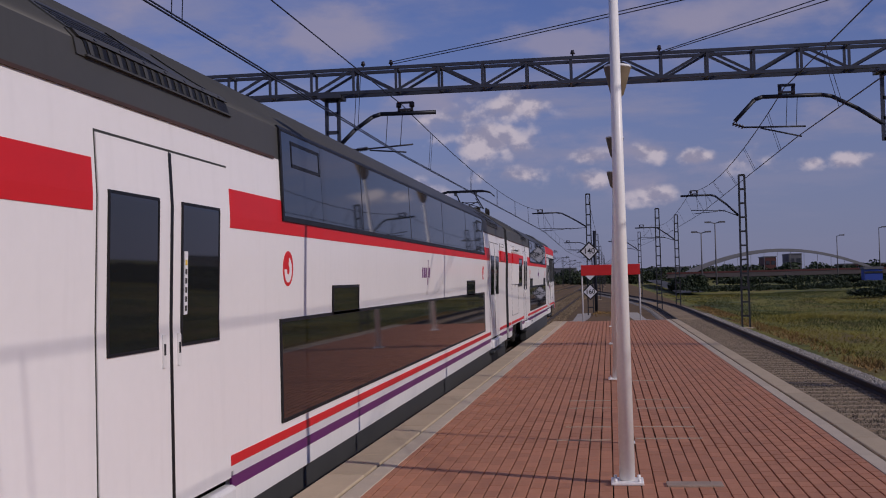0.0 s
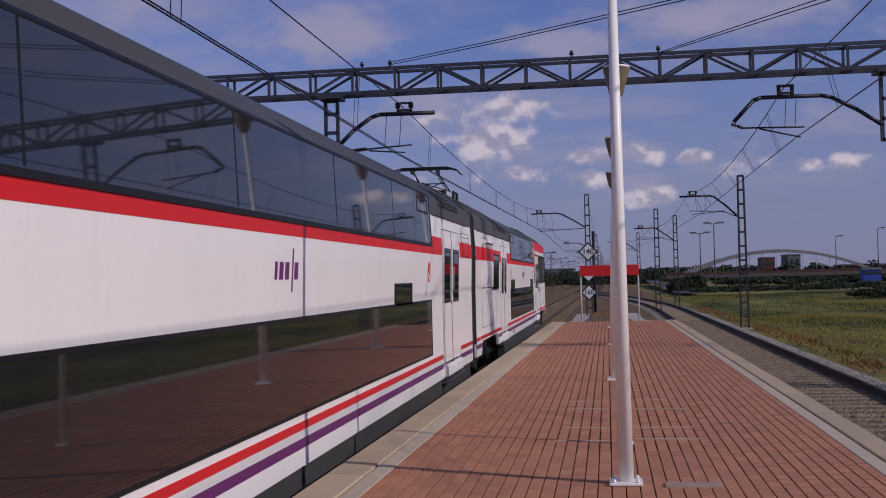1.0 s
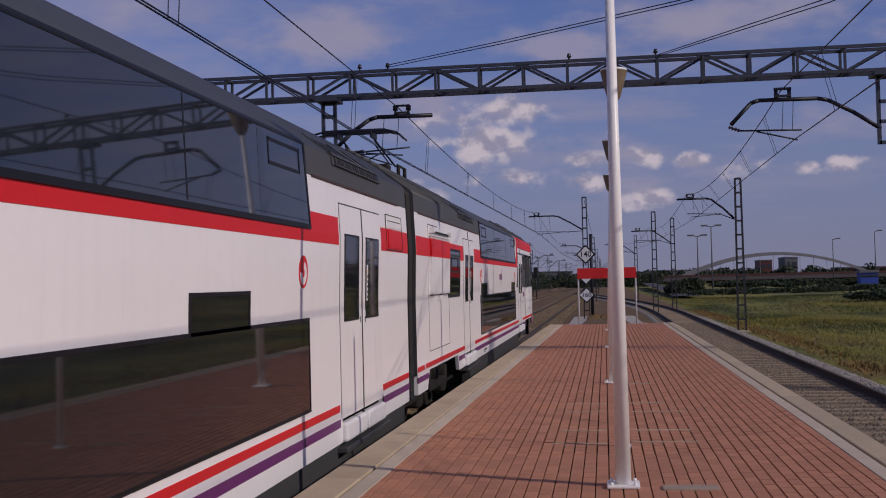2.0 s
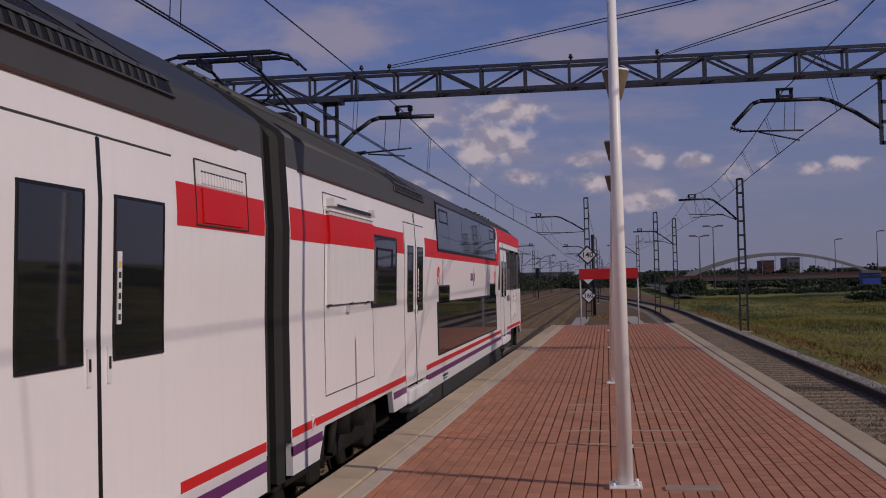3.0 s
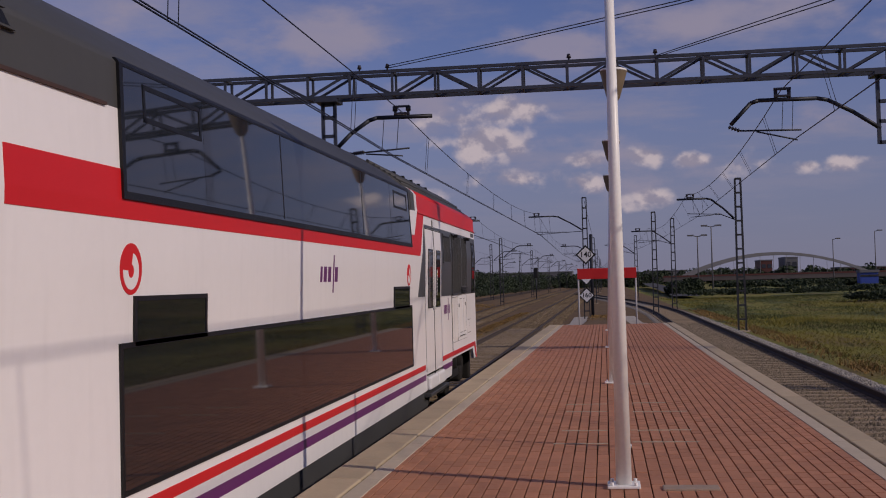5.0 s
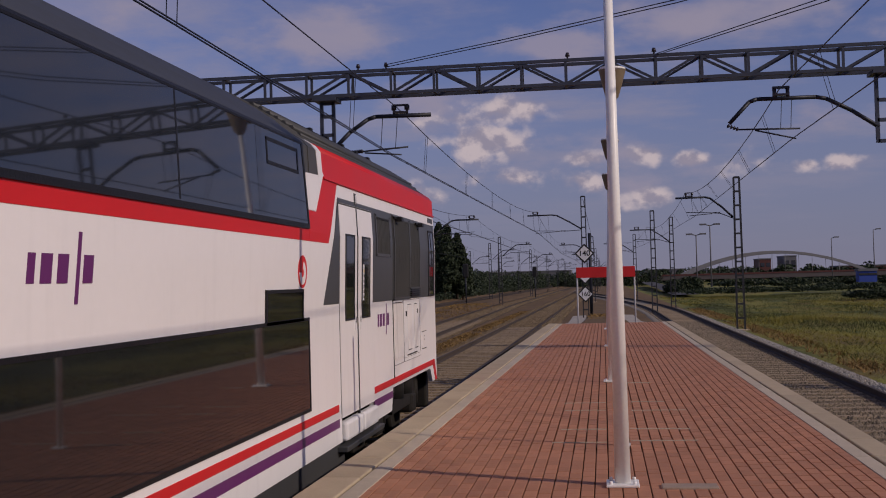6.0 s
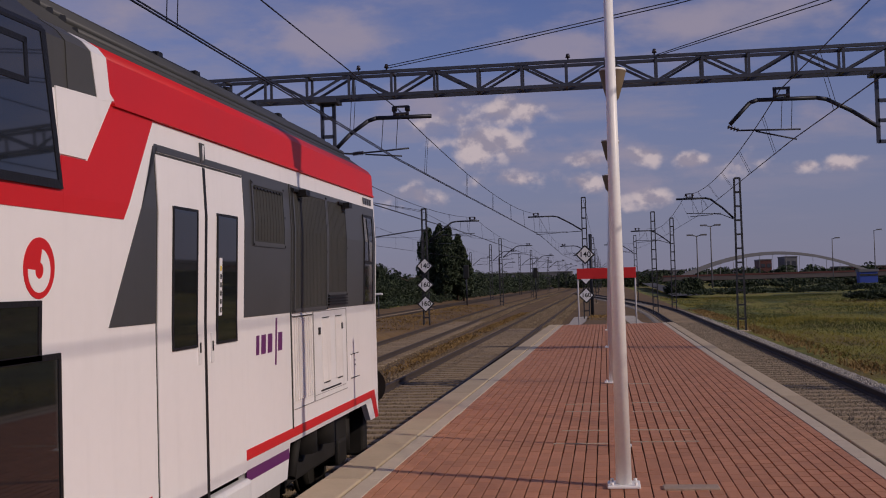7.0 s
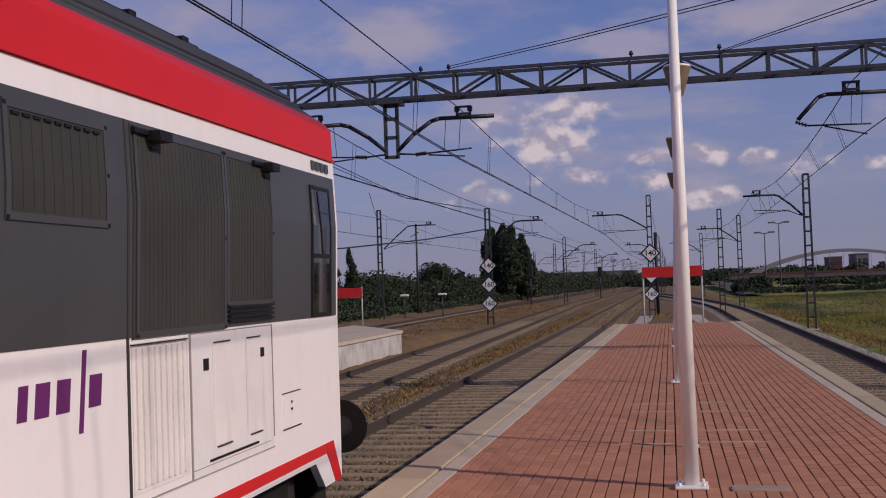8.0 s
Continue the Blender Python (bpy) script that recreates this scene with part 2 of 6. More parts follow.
DSTONE = material("dirty_ballast_stone", (0.205, 0.165, 0.115), 0.9, vary=0.2, per=0.4)
GSTONE = material("grey_ballast_stone", (0.32, 0.30, 0.27), 0.9, vary=0.15, per=0.4)
EARTH = material("brown_earth", (0.135, 0.083, 0.034), 0.95, vary=0.6, scale=0.5, bump=0.8, bump_scale=8, fine=0.3)
LEAF = material("dark_foliage", (0.026, 0.042, 0.018), 0.7, vary=0.4, scale=0.4, per=0.4)
BARK = material("bark", (0.08, 0.06, 0.045), 0.9, vary=0.3)
BRIDGE = material("pale_bridge_concrete", (0.22, 0.22, 0.23), 0.8, vary=0.1, scale=0.3)
BRIDGED = material("dark_bridge_girder", (0.10, 0.085, 0.085), 0.8, vary=0.2, scale=0.3)
FARRED = material("red_cladding", (0.10, 0.034, 0.03), 0.7, vary=0.15, scale=0.3)
FARGREY = material("grey_cladding", (0.13, 0.13, 0.145), 0.7, vary=0.15, scale=0.3)
FARBLUE = material("blue_sheet", (0.03, 0.07, 0.35), 0.6, vary=0.15, scale=0.5)
COVER = material("worn_cover_plate", (0.36, 0.27, 0.20), 0.6, vary=0.25, scale=6, bump=0.3)


# ---- mesh helpers ----
def box(bm, x0, x1, y0, y1, z0, z1, mi=0, bevel=0.0):
    vs = [bm.verts.new((x, y, z)) for x in (x0, x1) for y in (y0, y1) for z in (z0, z1)]
    fs = []
    for q in ((0, 1, 3, 2), (4, 6, 7, 5), (0, 4, 5, 1), (2, 3, 7, 6), (0, 2, 6, 4), (1, 5, 7, 3)):
        f = bm.faces.new([vs[i] for i in q])
        f.material_index = mi
        fs.append(f)
    if bevel:
        es = list({e for f in fs for e in f.edges})
        bmesh.ops.bevel(bm, geom=es, offset=bevel, segments=2, affect="EDGES", profile=0.5)
    return vs


def tube(bm, a, b, r0, r1=None, n=8, mi=0, caps=True):
    a, b = Vector(a), Vector(b)
    r1 = r0 if r1 is None else r1
    d = (b - a).normalized()
    u = d.orthogonal().normalized()
    w = d.cross(u)
    ra, rb = [], []
    for i in range(n):
        c, s = math.cos(2 * math.pi * i / n), math.sin(2 * math.pi * i / n)
        ra.append(bm.verts.new(a + (u * c + w * s) * r0))
        rb.append(bm.verts.new(b + (u * c + w * s) * r1))
    for i in range(n):
        f = bm.faces.new((ra[i], ra[(i + 1) % n], rb[(i + 1) % n], rb[i]))
        f.material_index, f.smooth = mi, n > 5
    if caps:
        bm.faces.new(ra[::-1]).material_index = mi
        bm.faces.new(rb).material_index = mi


def bar(bm, a, b, w, h=None, mi=0):
    """A square bar between two points."""
    tube(bm, a, b, w * 0.7071, None, 4, mi)


def prism(bm, poly, x0, x1, mi=0):
    """A (y, z) polygon with thickness along x."""
    va = [bm.verts.new((x0, y, z)) for y, z in poly]
    vb = [bm.verts.new((x1, y, z)) for y, z in poly]
    bm.faces.new(va).material_index = mi
    bm.faces.new(vb[::-1]).material_index = mi
    n = len(poly)
    for i in range(n):
        bm.faces.new((va[i], vb[i], vb[(i + 1) % n], va[(i + 1) % n])).material_index = mi


def part(name, bm, mats, parent=None, label="", at=None):
    me = bpy.data.meshes.new(name)
    bmesh.ops.recalc_face_normals(bm, faces=bm.faces)
    bm.to_mesh(me)
    bm.free()
    for m in (mats if isinstance(mats, (list, tuple)) else [mats]):
        me.materials.append(m)
    ob = new(name, me)
    if parent:
        ob.parent = parent
    if at:
        ob.matrix_basis = at
    if label:
        tagged(ob, label)
    return ob


def thing(name, label, category, at=None, group="", kind=""):
    ob = new(name)
    ob.empty_display_size = 0.2
    if at:
        ob.matrix_basis = at
    return tagged(ob, label, category, group, kind)


def from_arrays(name, verts, faces, mats, parent=None):
    me = bpy.data.meshes.new(name)
    me.from_pydata(verts, [], faces)
    for m in mats:
        me.materials.append(m)
    ob = new(name, me)
    if parent:
        ob.parent = parent
    return ob


def BM():
    return bmesh.new()


# ---- ground, tracks ----
def rail_x(x0, y):
    """The siding bends in towards the main line; the second track draws away from the first."""
    if x0 == -7.55:
        return -7.38 - 0.0207 * min(y, 110.0)
    if x0 < 2 or y < 72:
        return x0
    k = min((y - 72) / 120, 1.0)
    return x0 - 16.0 * k * k * (1 - 0.45 * k)


def ground_height(x, y):
    base = RAIL - 0.22
    if -9.9 < x < 6.2:
        return base
    if x >= 6.2:
        k = min((x - 6.2) / 2.0, 1)
        h = base + k * (0.0 + 0.25 * noise.noise((x * 0.12, y * 0.05, 3)) + 0.35 * noise.noise((x * 0.03, y * 0.02, 7)))
        return h - 0.35 * min(max((y - 60) / 150, 0), 1)
    k = min((-9.9 - x) / 1.5, 1)
    if x < -14.2:
        k *= max(0.0, min(1.0, max((x + 15.4) / 1.2, (-18.6 - x) / 2.0)))
    return base + k * (0.30 + 0.16 * noise.noise((x * 0.2, y * 0.08, 5))) - (0.06 if -18.6 < x < -15.2 else 0)


def build_ground():
    xs = [-900, -400, -200, -120, -80, -60, -45] + [-36 + 1.5 * i for i in range(42)] + [28, 33, 40, 50, 65, 85, 120, 180, 300, 500, 900]
    ys = [-200, -100, -50, -25] + [-10 + 2.0 * i for i in range(55)] + [102 + 6 * i for i in range(20)] + [235, 260, 300, 350, 420, 520, 700, 1000, 1600, 3000]
    verts = [(x, y, ground_height(x, y)) for y in ys for x in xs]
    n = len(xs)
    faces = [(j * n + i, j * n + i + 1, (j + 1) * n + i + 1, (j + 1) * n + i) for j in range(len(ys) - 1) for i in range(n - 1)]
    ob = from_arrays("ground", verts, faces, [GRASS, EARTH])
    for f, poly in zip(faces, ob.data.polygons):
        cx = (verts[f[0]][0] + verts[f[1]][0]) / 2
        poly.material_index = 1 if -20.5 < cx < 6.6 else 0
        poly.use_smooth = True
    tagged(ob, "dry grass field and brown earth beside the railway tracks", "ground", kind="structure")


build_ground()


def build_ballast(name, xc, half, y0, y1, label, mat=None):
    ys = np.arange(y0, y1 + 0.1, 2.0)
    prof = ((-half - 0.55, RAIL - 0.40), (-half, RAIL - 0.18), (half, RAIL - 0.18), (half + 0.55, RAIL - 0.40))
    verts = [(rail_x(xc, y) + dx, y, z + 0.02 * noise.noise((dx * 2, y, xc))) for y in ys for dx, z in prof]
    faces = [(j * 4 + i, j * 4 + i + 1, j * 4 + i + 5, j * 4 + i + 4) for j in range(len(ys) - 1) for i in range(3)]
    ob = from_arrays(name, verts, faces, [mat or BALLAST])
    return tagged(ob, label, "ballast", kind="stuff")


def build_stones(xc, x0, x1, y0, y1, count, label, mat, grow=1.0):
    rng = np.random.default_rng(int(xc * 10) + 77)
    base = np.array([(1, 0, 0), (-1, 0, 0), (0, 1, 0), (0, -1, 0), (0, 0, 1), (0, 0, -1)], float)
    tri = np.array([(0, 2, 4), (2, 1, 4), (1, 3, 4), (3, 0, 4), (2, 0, 5), (1, 2, 5), (3, 1, 5), (0, 3, 5)])
    px = rng.uniform(x0, x1, count)
    py = y0 + (y1 - y0) * rng.uniform(0, 1, count) ** 1.6
    size = grow * rng.uniform(0.018, 0.042, (count, 1, 3)) * rng.uniform(0.7, 1.2, (count, 6, 1))
    ang = rng.uniform(0, 6.28, count)
    v = base[None] * size
    c, s = np.cos(ang)[:, None], np.sin(ang)[:, None]
    vx, vy = v[..., 0] * c - v[..., 1] * s, v[..., 0] * s + v[..., 1] * c
    px = px + np.array([rail_x(xc, b) for b in py]) - xc
    centre = np.array([rail_x(xc, b) for b in py])
    drop = np.clip(np.abs(px - centre) - 1.55, 0, 0.6) * 0.45
    verts = np.stack([vx + px[:, None], vy + py[:, None], v[..., 2] + (RAIL - 0.168 - drop)[:, None]], -1).reshape(-1, 3)
    faces = (tri[None] + (np.arange(count) * 6)[:, None, None]).reshape(-1, 3)
    ob = from_arrays("ballast_stones", verts.tolist(), faces.tolist(), [mat])
    tagged(ob, label, "ballast", kind="stuff")


def rail_section(bm, pts):
    prof = ((-0.075, -0.15), (0.075, -0.15), (0.075, -0.135), (0.012, -0.11), (0.012, -0.045), (0.036, -0.035), (0.036, 0.0), (-0.036, 0.0), (-0.036, -0.035), (-0.012, -0.045), (-0.012, -0.11), (-0.075, -0.135))
    rows = [[bm.verts.new((x + dx, y, RAIL + dz)) for dx, dz in prof] for x, y in pts]
    n = len(prof)
    for a, b in zip(rows, rows[1:]):
        for i in range(n):
            bm.faces.new((a[i], a[(i + 1) % n], b[(i + 1) % n], b[i]))


def build_track(xc, y0, y1, near, label):
    tr = thing("railway_track", label, "railway track", kind="structure")
    for side in (-0.87, 0.87):
        bm = BM()
        ys = [y0 + i * (y1 - y0) / 60 for i in range(61)]
        rail_section(bm, [(rail_x(xc, y) + side, y) for y in ys])
        part("rail", bm, RAILM, tr, "rusty worn steel rail")
    bm = BM()
    box(bm, -1.3, 1.3, -0.12, 0.12, -0.36, -0.136, bevel=0.02)
    me = None
    n = int((y1 - y0) / 0.62)
    for i in range(min(n, 250)):
        y = y0 + 0.62 * i
        if not near[0] < y < near[1]:
            continue
        if me is None:
            ob = part("sleeper", bm, SLEEPER, tr)
            me = ob.data
        else:
            ob = new("sleeper", me)
            ob.parent = tr
        ob.matrix_basis = pose(rail_x(xc, y), y, RAIL - (0.014 if xc > 0 else 0.004), 0, 0, 0)


TRACKS = ((-4.18, 3.0), (-7.55, 3.0), (4.3, 3.0))
for xc, y0 in TRACKS:
    build_ballast("ballast_bed", xc, 1.55, -30, 420, "grey ballast bed of the siding" if xc > 0 else "brown ballast bed with weeds under the track", GRAVEL if xc > 0 else BALLAST)
build_ballast("ballast_bed", -16.8, 1.5, 20, 420, "brown ballast bed under the far siding")
build_track(-4.18, -20, 420, (-20, 110), "main line track with concrete sleepers beside the platform")
build_track(-7.55, -20, 420, (-20, 110), "second main line track with concrete sleepers")
build_track(4.3, -20, 300, (-20, 100), "bending siding track with concrete sleepers beyond the platform")
build_track(-16.8, 20, 420, (40, 110), "far siding track behind the low platform")

# ---- platform ----
PL, PR, PEND, PSTART = -2.40, 2.50, 40.0, -14.0
TAPER = 0.0115


def left_edge(y):
    """The platform narrows a little towards its end."""
    return PL + TAPER * max(0.0, y - 6.0)


def right_edge(y):
    return PR - 0.0045 * max(0.0, y - 12.0)


def build_platform():
    bm = BM()
    for ya, yb in ((PSTART, 6.0), (6.0, PEND)):
        vs = box(bm, -1, 1, ya, yb, RAIL - 0.5, -0.075)
        for v in vs:
            v.co.x = left_edge(v.co.y) + 0.06 if v.co.x < 0 else right_edge(v.co.y) - 0.06
    slab = part("platform", bm, [MORTAR])
    tagged(slab, "station platform paved with red bricks and concrete edging", "platform", kind="structure")
    # edge slabs and pale strips, laid out from the edge inwards
    for side, edge, cope, strip in ((-1, left_edge, 0.33, 0.15), (1, right_edge, 0.25, 0.14)):
        def span(a, b):
            return (a, b) if side < 0 else (-b, -a)
        bm, bm2, me, me2 = BM(), BM(), None, None
        xa, xb = span(0.0, cope)
        box(bm, xa, xb, 0.006, 0.994, -0.16, 0.012, bevel=0.012)
        xa, xb = span(cope + 0.022, cope + 0.022 + strip)
        box(bm2, xa, xb, 0.004, 0.996, -0.08, 0.004, bevel=0.004)
        for j in range(int(PSTART), int(PEND)):
            tilt = 0.25 * noise.noise((j * 0.7, side, 0))
            if me is None:
                a, b = part("edge_slab", bm, CONC, slab), part("strip_tile", bm2, STRIP, slab)
                me, me2 = a.data, b.data
            else:
                a, b = new("edge_slab", me), new("strip_tile", me2)
                a.parent = b.parent = slab
            rz = -math.degrees(math.atan(edge(j + 1.0) - edge(j)))
            a.matrix_basis = pose(edge(j) + 0.008 * noise.noise((j, side, 4)), j, 0.004 * noise.noise((j, side, 9)), 0, tilt, rz + 0.25 * noise.noise((j * 1.3, side, 6)))
            b.matrix_basis = pose(edge(j) + 0.012 * noise.noise((j, side, 2)), j, 0, 0, 0, rz)
    for s, y, xa, xb in ((1, 17.1, 0.28, 0.66), (1, 14.5, 0.30, 0.72), (1, 13.55, 0.28, 0.92), (1, 11.9, 0.22, 0.85), (1, 11.05, 0.22, 0.86),
                         (-1, 14.4, -0.55, -0.02), (-1, 13.6, -0.52, -0.02), (-1, 11.9, -0.5, -0.02), (-1, 10.95, -0.55, -0.02)):
        bm = BM()
        box(bm, xa, xb, y - 0.011, y + 0.011, -0.05, 0.004)
        part("pale_joint", bm, STRIP, slab)
    return slab


PLATFORM = build_platform()


def end_ramps():
    """Pale gravel slopes that run down from the platform's end."""
    for s in (-1, 1):
        verts, faces = [], []
        for i in range(13):
            k = i / 12
            y = PEND - 0.02 + 34 * k
            z = -0.06 - 0.78 * min(1, k * 1.5)
            xi, xo = s * (0.95 + 0.25 * k), (-1.98 - 0.1 * k if s < 0 else 2.34 - 0.5 * k)
            verts += [(xi, y, z + 0.03 * noise.noise((y, s, 1))), (xo, y, z - 0.03), (xo + s * 0.2, y, RAIL - 0.5)]
        for i in range(12):
            for q in (0, 1):
                faces.append((3 * i + q, 3 * i + q + 1, 3 * i + q + 4, 3 * i + q + 3))
        tagged(from_arrays("gravel_ramp", verts, faces, [RAMP]), "pale gravel slope beyond the platform end", "gravel", kind="structure")
    verts = [(x, y, z) for y, z in ((PEND - 0.02, -0.12), (50, -0.35), (64, -0.7), (76, RAIL - 0.2)) for x in (-1.0, 0.0, 1.0)]
    faces = [(3 * j + i, 3 * j + i + 1, 3 * j + i + 4, 3 * j + i + 3) for j in range(3) for i in range(2)]
    tagged(from_arrays("earth_mound", verts, faces, [EARTH]), "brown earth bank behind the platform end", "earth", kind="structure")


end_ramps()

# ---- the train ----
TRAIN_X, TRAIN_Z = -4.18, -0.80
HALF = 1.45


BULGE = ((2.1, 0.0), (2.75, 0.023), (3.24, 0.051), (3.49, 0.068), (3.7, 0.0))


def ty(v):
    return v * 1.1375


def tz(v):
    """Heights on the side, drawn in a little where it bulges."""
    bulge = 0.0
    for (a, p), (b, q) in zip(BULGE, BULGE[1:]):
        if a <= v <= b:
            bulge = p + (q - p) * (v - a) / (b - a)
    return 2.4 + (v - 2.3) * 1.1375 * (1 - bulge / 2.73)


PROFILE = [(HALF - d * 1.1375, tz(z)) for d, z in ((0, 1.12), (0, 2.1), (-0.02, 2.75), (0.0, 3.24), (0.01, 3.49), (0.05, 3.535), (0.125, 3.58), (0.225, 3.645), (0.3, 3.70), (0.42, 3.782), (0.6, 3.89), (0.75, 3.985), (0.9, 4.06), (1.05, 4.11), (1.15, 4.13), (1.275, 4.14))]


def side_x(z):
    """How far the car's side stands out at a height above the rail."""
    for (xa, za), (xb, zb) in zip(PROFILE, PROFILE[1:]):
        if z <= zb:
            return xa + (xb - xa) * max(0.0, (z - za) / (zb - za))
    return 0.0


def shell(bm, y0, y1, zones):
    """Hull between two stations; zones: (top of zone, material index)."""
    ring = [(x, z) for x, z in PROFILE] + [(-x, z) for x, z in PROFILE[-2::-1]]
    a = [bm.verts.new((x, y0, z)) for x, z in ring]
    b = [bm.verts.new((x, y1, z)) for x, z in ring]
    n = len(ring)
    for i in range(n):
        j = (i + 1) % n
        zc = (ring[i][1] + ring[j][1]) / 2
        mi = zones[-1][1]
        for top, m in zones:
            if zc < top:
                mi = m
                break
        f = bm.faces.new((a[i], a[j], b[j], b[i]))
        f.material_index = mi
        f.smooth = zc > tz(3.5)
    bm.faces.new(a).material_index = 2
    bm.faces.new(b[::-1]).material_index = 2


def panel(bm, poly, out=0.004, mi=0, depth=0.02):
    """A thin plate on the car's side, from a (y, z) outline that is cut wherever the side bends."""
    zs = [z for _, z in PROFILE]
    pieces = [poly]
    for cut in zs[1:9]:
        nxt = []
        for p in pieces:
            if min(z for _, z in p) < cut - 1e-4 and max(z for _, z in p) > cut + 1e-4:
                for keep in (1, -1):
                    q = []
                    for (ya, za), (yb, zb) in zip(p, p[1:] + p[:1]):
                        ina, inb = (za - cut) * keep >= 0, (zb - cut) * keep >= 0
                        if ina:
                            q.append((ya, za))
                        if ina != inb:
                            k = (cut - za) / (zb - za)
                            q.append((ya + (yb - ya) * k, cut))
                    if len(q) > 2:
                        nxt.append(q)
            else:
                nxt.append(p)
        pieces = nxt
    for p in pieces:
        va = [bm.verts.new((side_x(z) + out, y, z)) for y, z in p]
        vb = [bm.verts.new((side_x(z) + out - depth, y, z)) for y, z in p]
        bm.faces.new(va).material_index = mi
        n = len(p)
        for i in range(n):
            bm.faces.new((va[i], vb[i], vb[(i + 1) % n], va[(i + 1) % n])).material_index = mi


def rect(y0, y1, z0, z1):
    return [(ty(y0), tz(z0)), (ty(y1), tz(z0)), (ty(y1), tz(z1)), (ty(y0), tz(z1))]


def grow(poly, d):
    cy = sum(p[0] for p in poly) / len(poly)
    cz = sum(p[1] for p in poly) / len(poly)
    return [(y + (d if y > cy else -d), z + (d if z > cz else -d)) for y, z in poly]


def plate(name, car, poly, mat, out=0.004, label="", depth=0.02):
    bm = BM()
    panel(bm, poly, out, 0, depth)
    bmesh.ops.remove_doubles(bm, verts=bm.verts, dist=1e-4)
    return part(name, bm, mat, car, label)


def window(car, poly, glass, label, rim=0.035, out=0.012):
    w = plate("window", car, poly, glass, out, label, 0.03)
    bm = BM()
    inner, outer = poly, grow(poly, rim)
    n = len(poly)
    for i in range(n):
        j = (i + 1) % n
        panel(bm, [outer[i], outer[j], inner[j], inner[i]], out + 0.004, 0, 0.03)
    part("window_frame", bm, BLACK, w)
    return w


def hopper(w, poly):
    """An opening light in the corner of a big window: thin black bars."""
    bm = BM()
    t = 0.03
    (ya, za), (yb, zb), (yc, zc), (yd, zd) = poly
    for (p, q) in zip(poly, poly[1:] + poly[:1]):
        dy, dz = q[0] - p[0], q[1] - p[1]
        ln = math.hypot(dy, dz)
        ny, nz = -dz / ln * t, dy / ln * t
        panel(bm, [p, q, (q[0] + ny, q[1] + nz), (p[0] + ny, p[1] + nz)], 0.02, 0, 0.02)
    part("opening_light", bm, BLACK, w)


def warning_plate(car, ym):
    """A small grey plate with a white lightning flash over a door."""
    bm = BM()
    y, z = ty(ym), tz(3.085)
    panel(bm, [(y - 0.035, z), (y + 0.055, z), (y + 0.055, z + 0.135), (y - 0.035, z + 0.135)], 0.008, 0, 0.01)
    panel(bm, [(y + 0.004, z + 0.065), (y + 0.024, z + 0.065), (y + 0.036, z + 0.122), (y + 0.012, z + 0.122)], 0.0105, 1, 0.006)
    panel(bm, [(y + 0.002, z + 0.016), (y + 0.008, z + 0.016), (y + 0.026, z + 0.072), (y + 0.008, z + 0.072)], 0.0115, 1, 0.006)
    part("warning_plate", bm, [SKIRT, SIGNW], car, "small grey warning plate with a white flash")


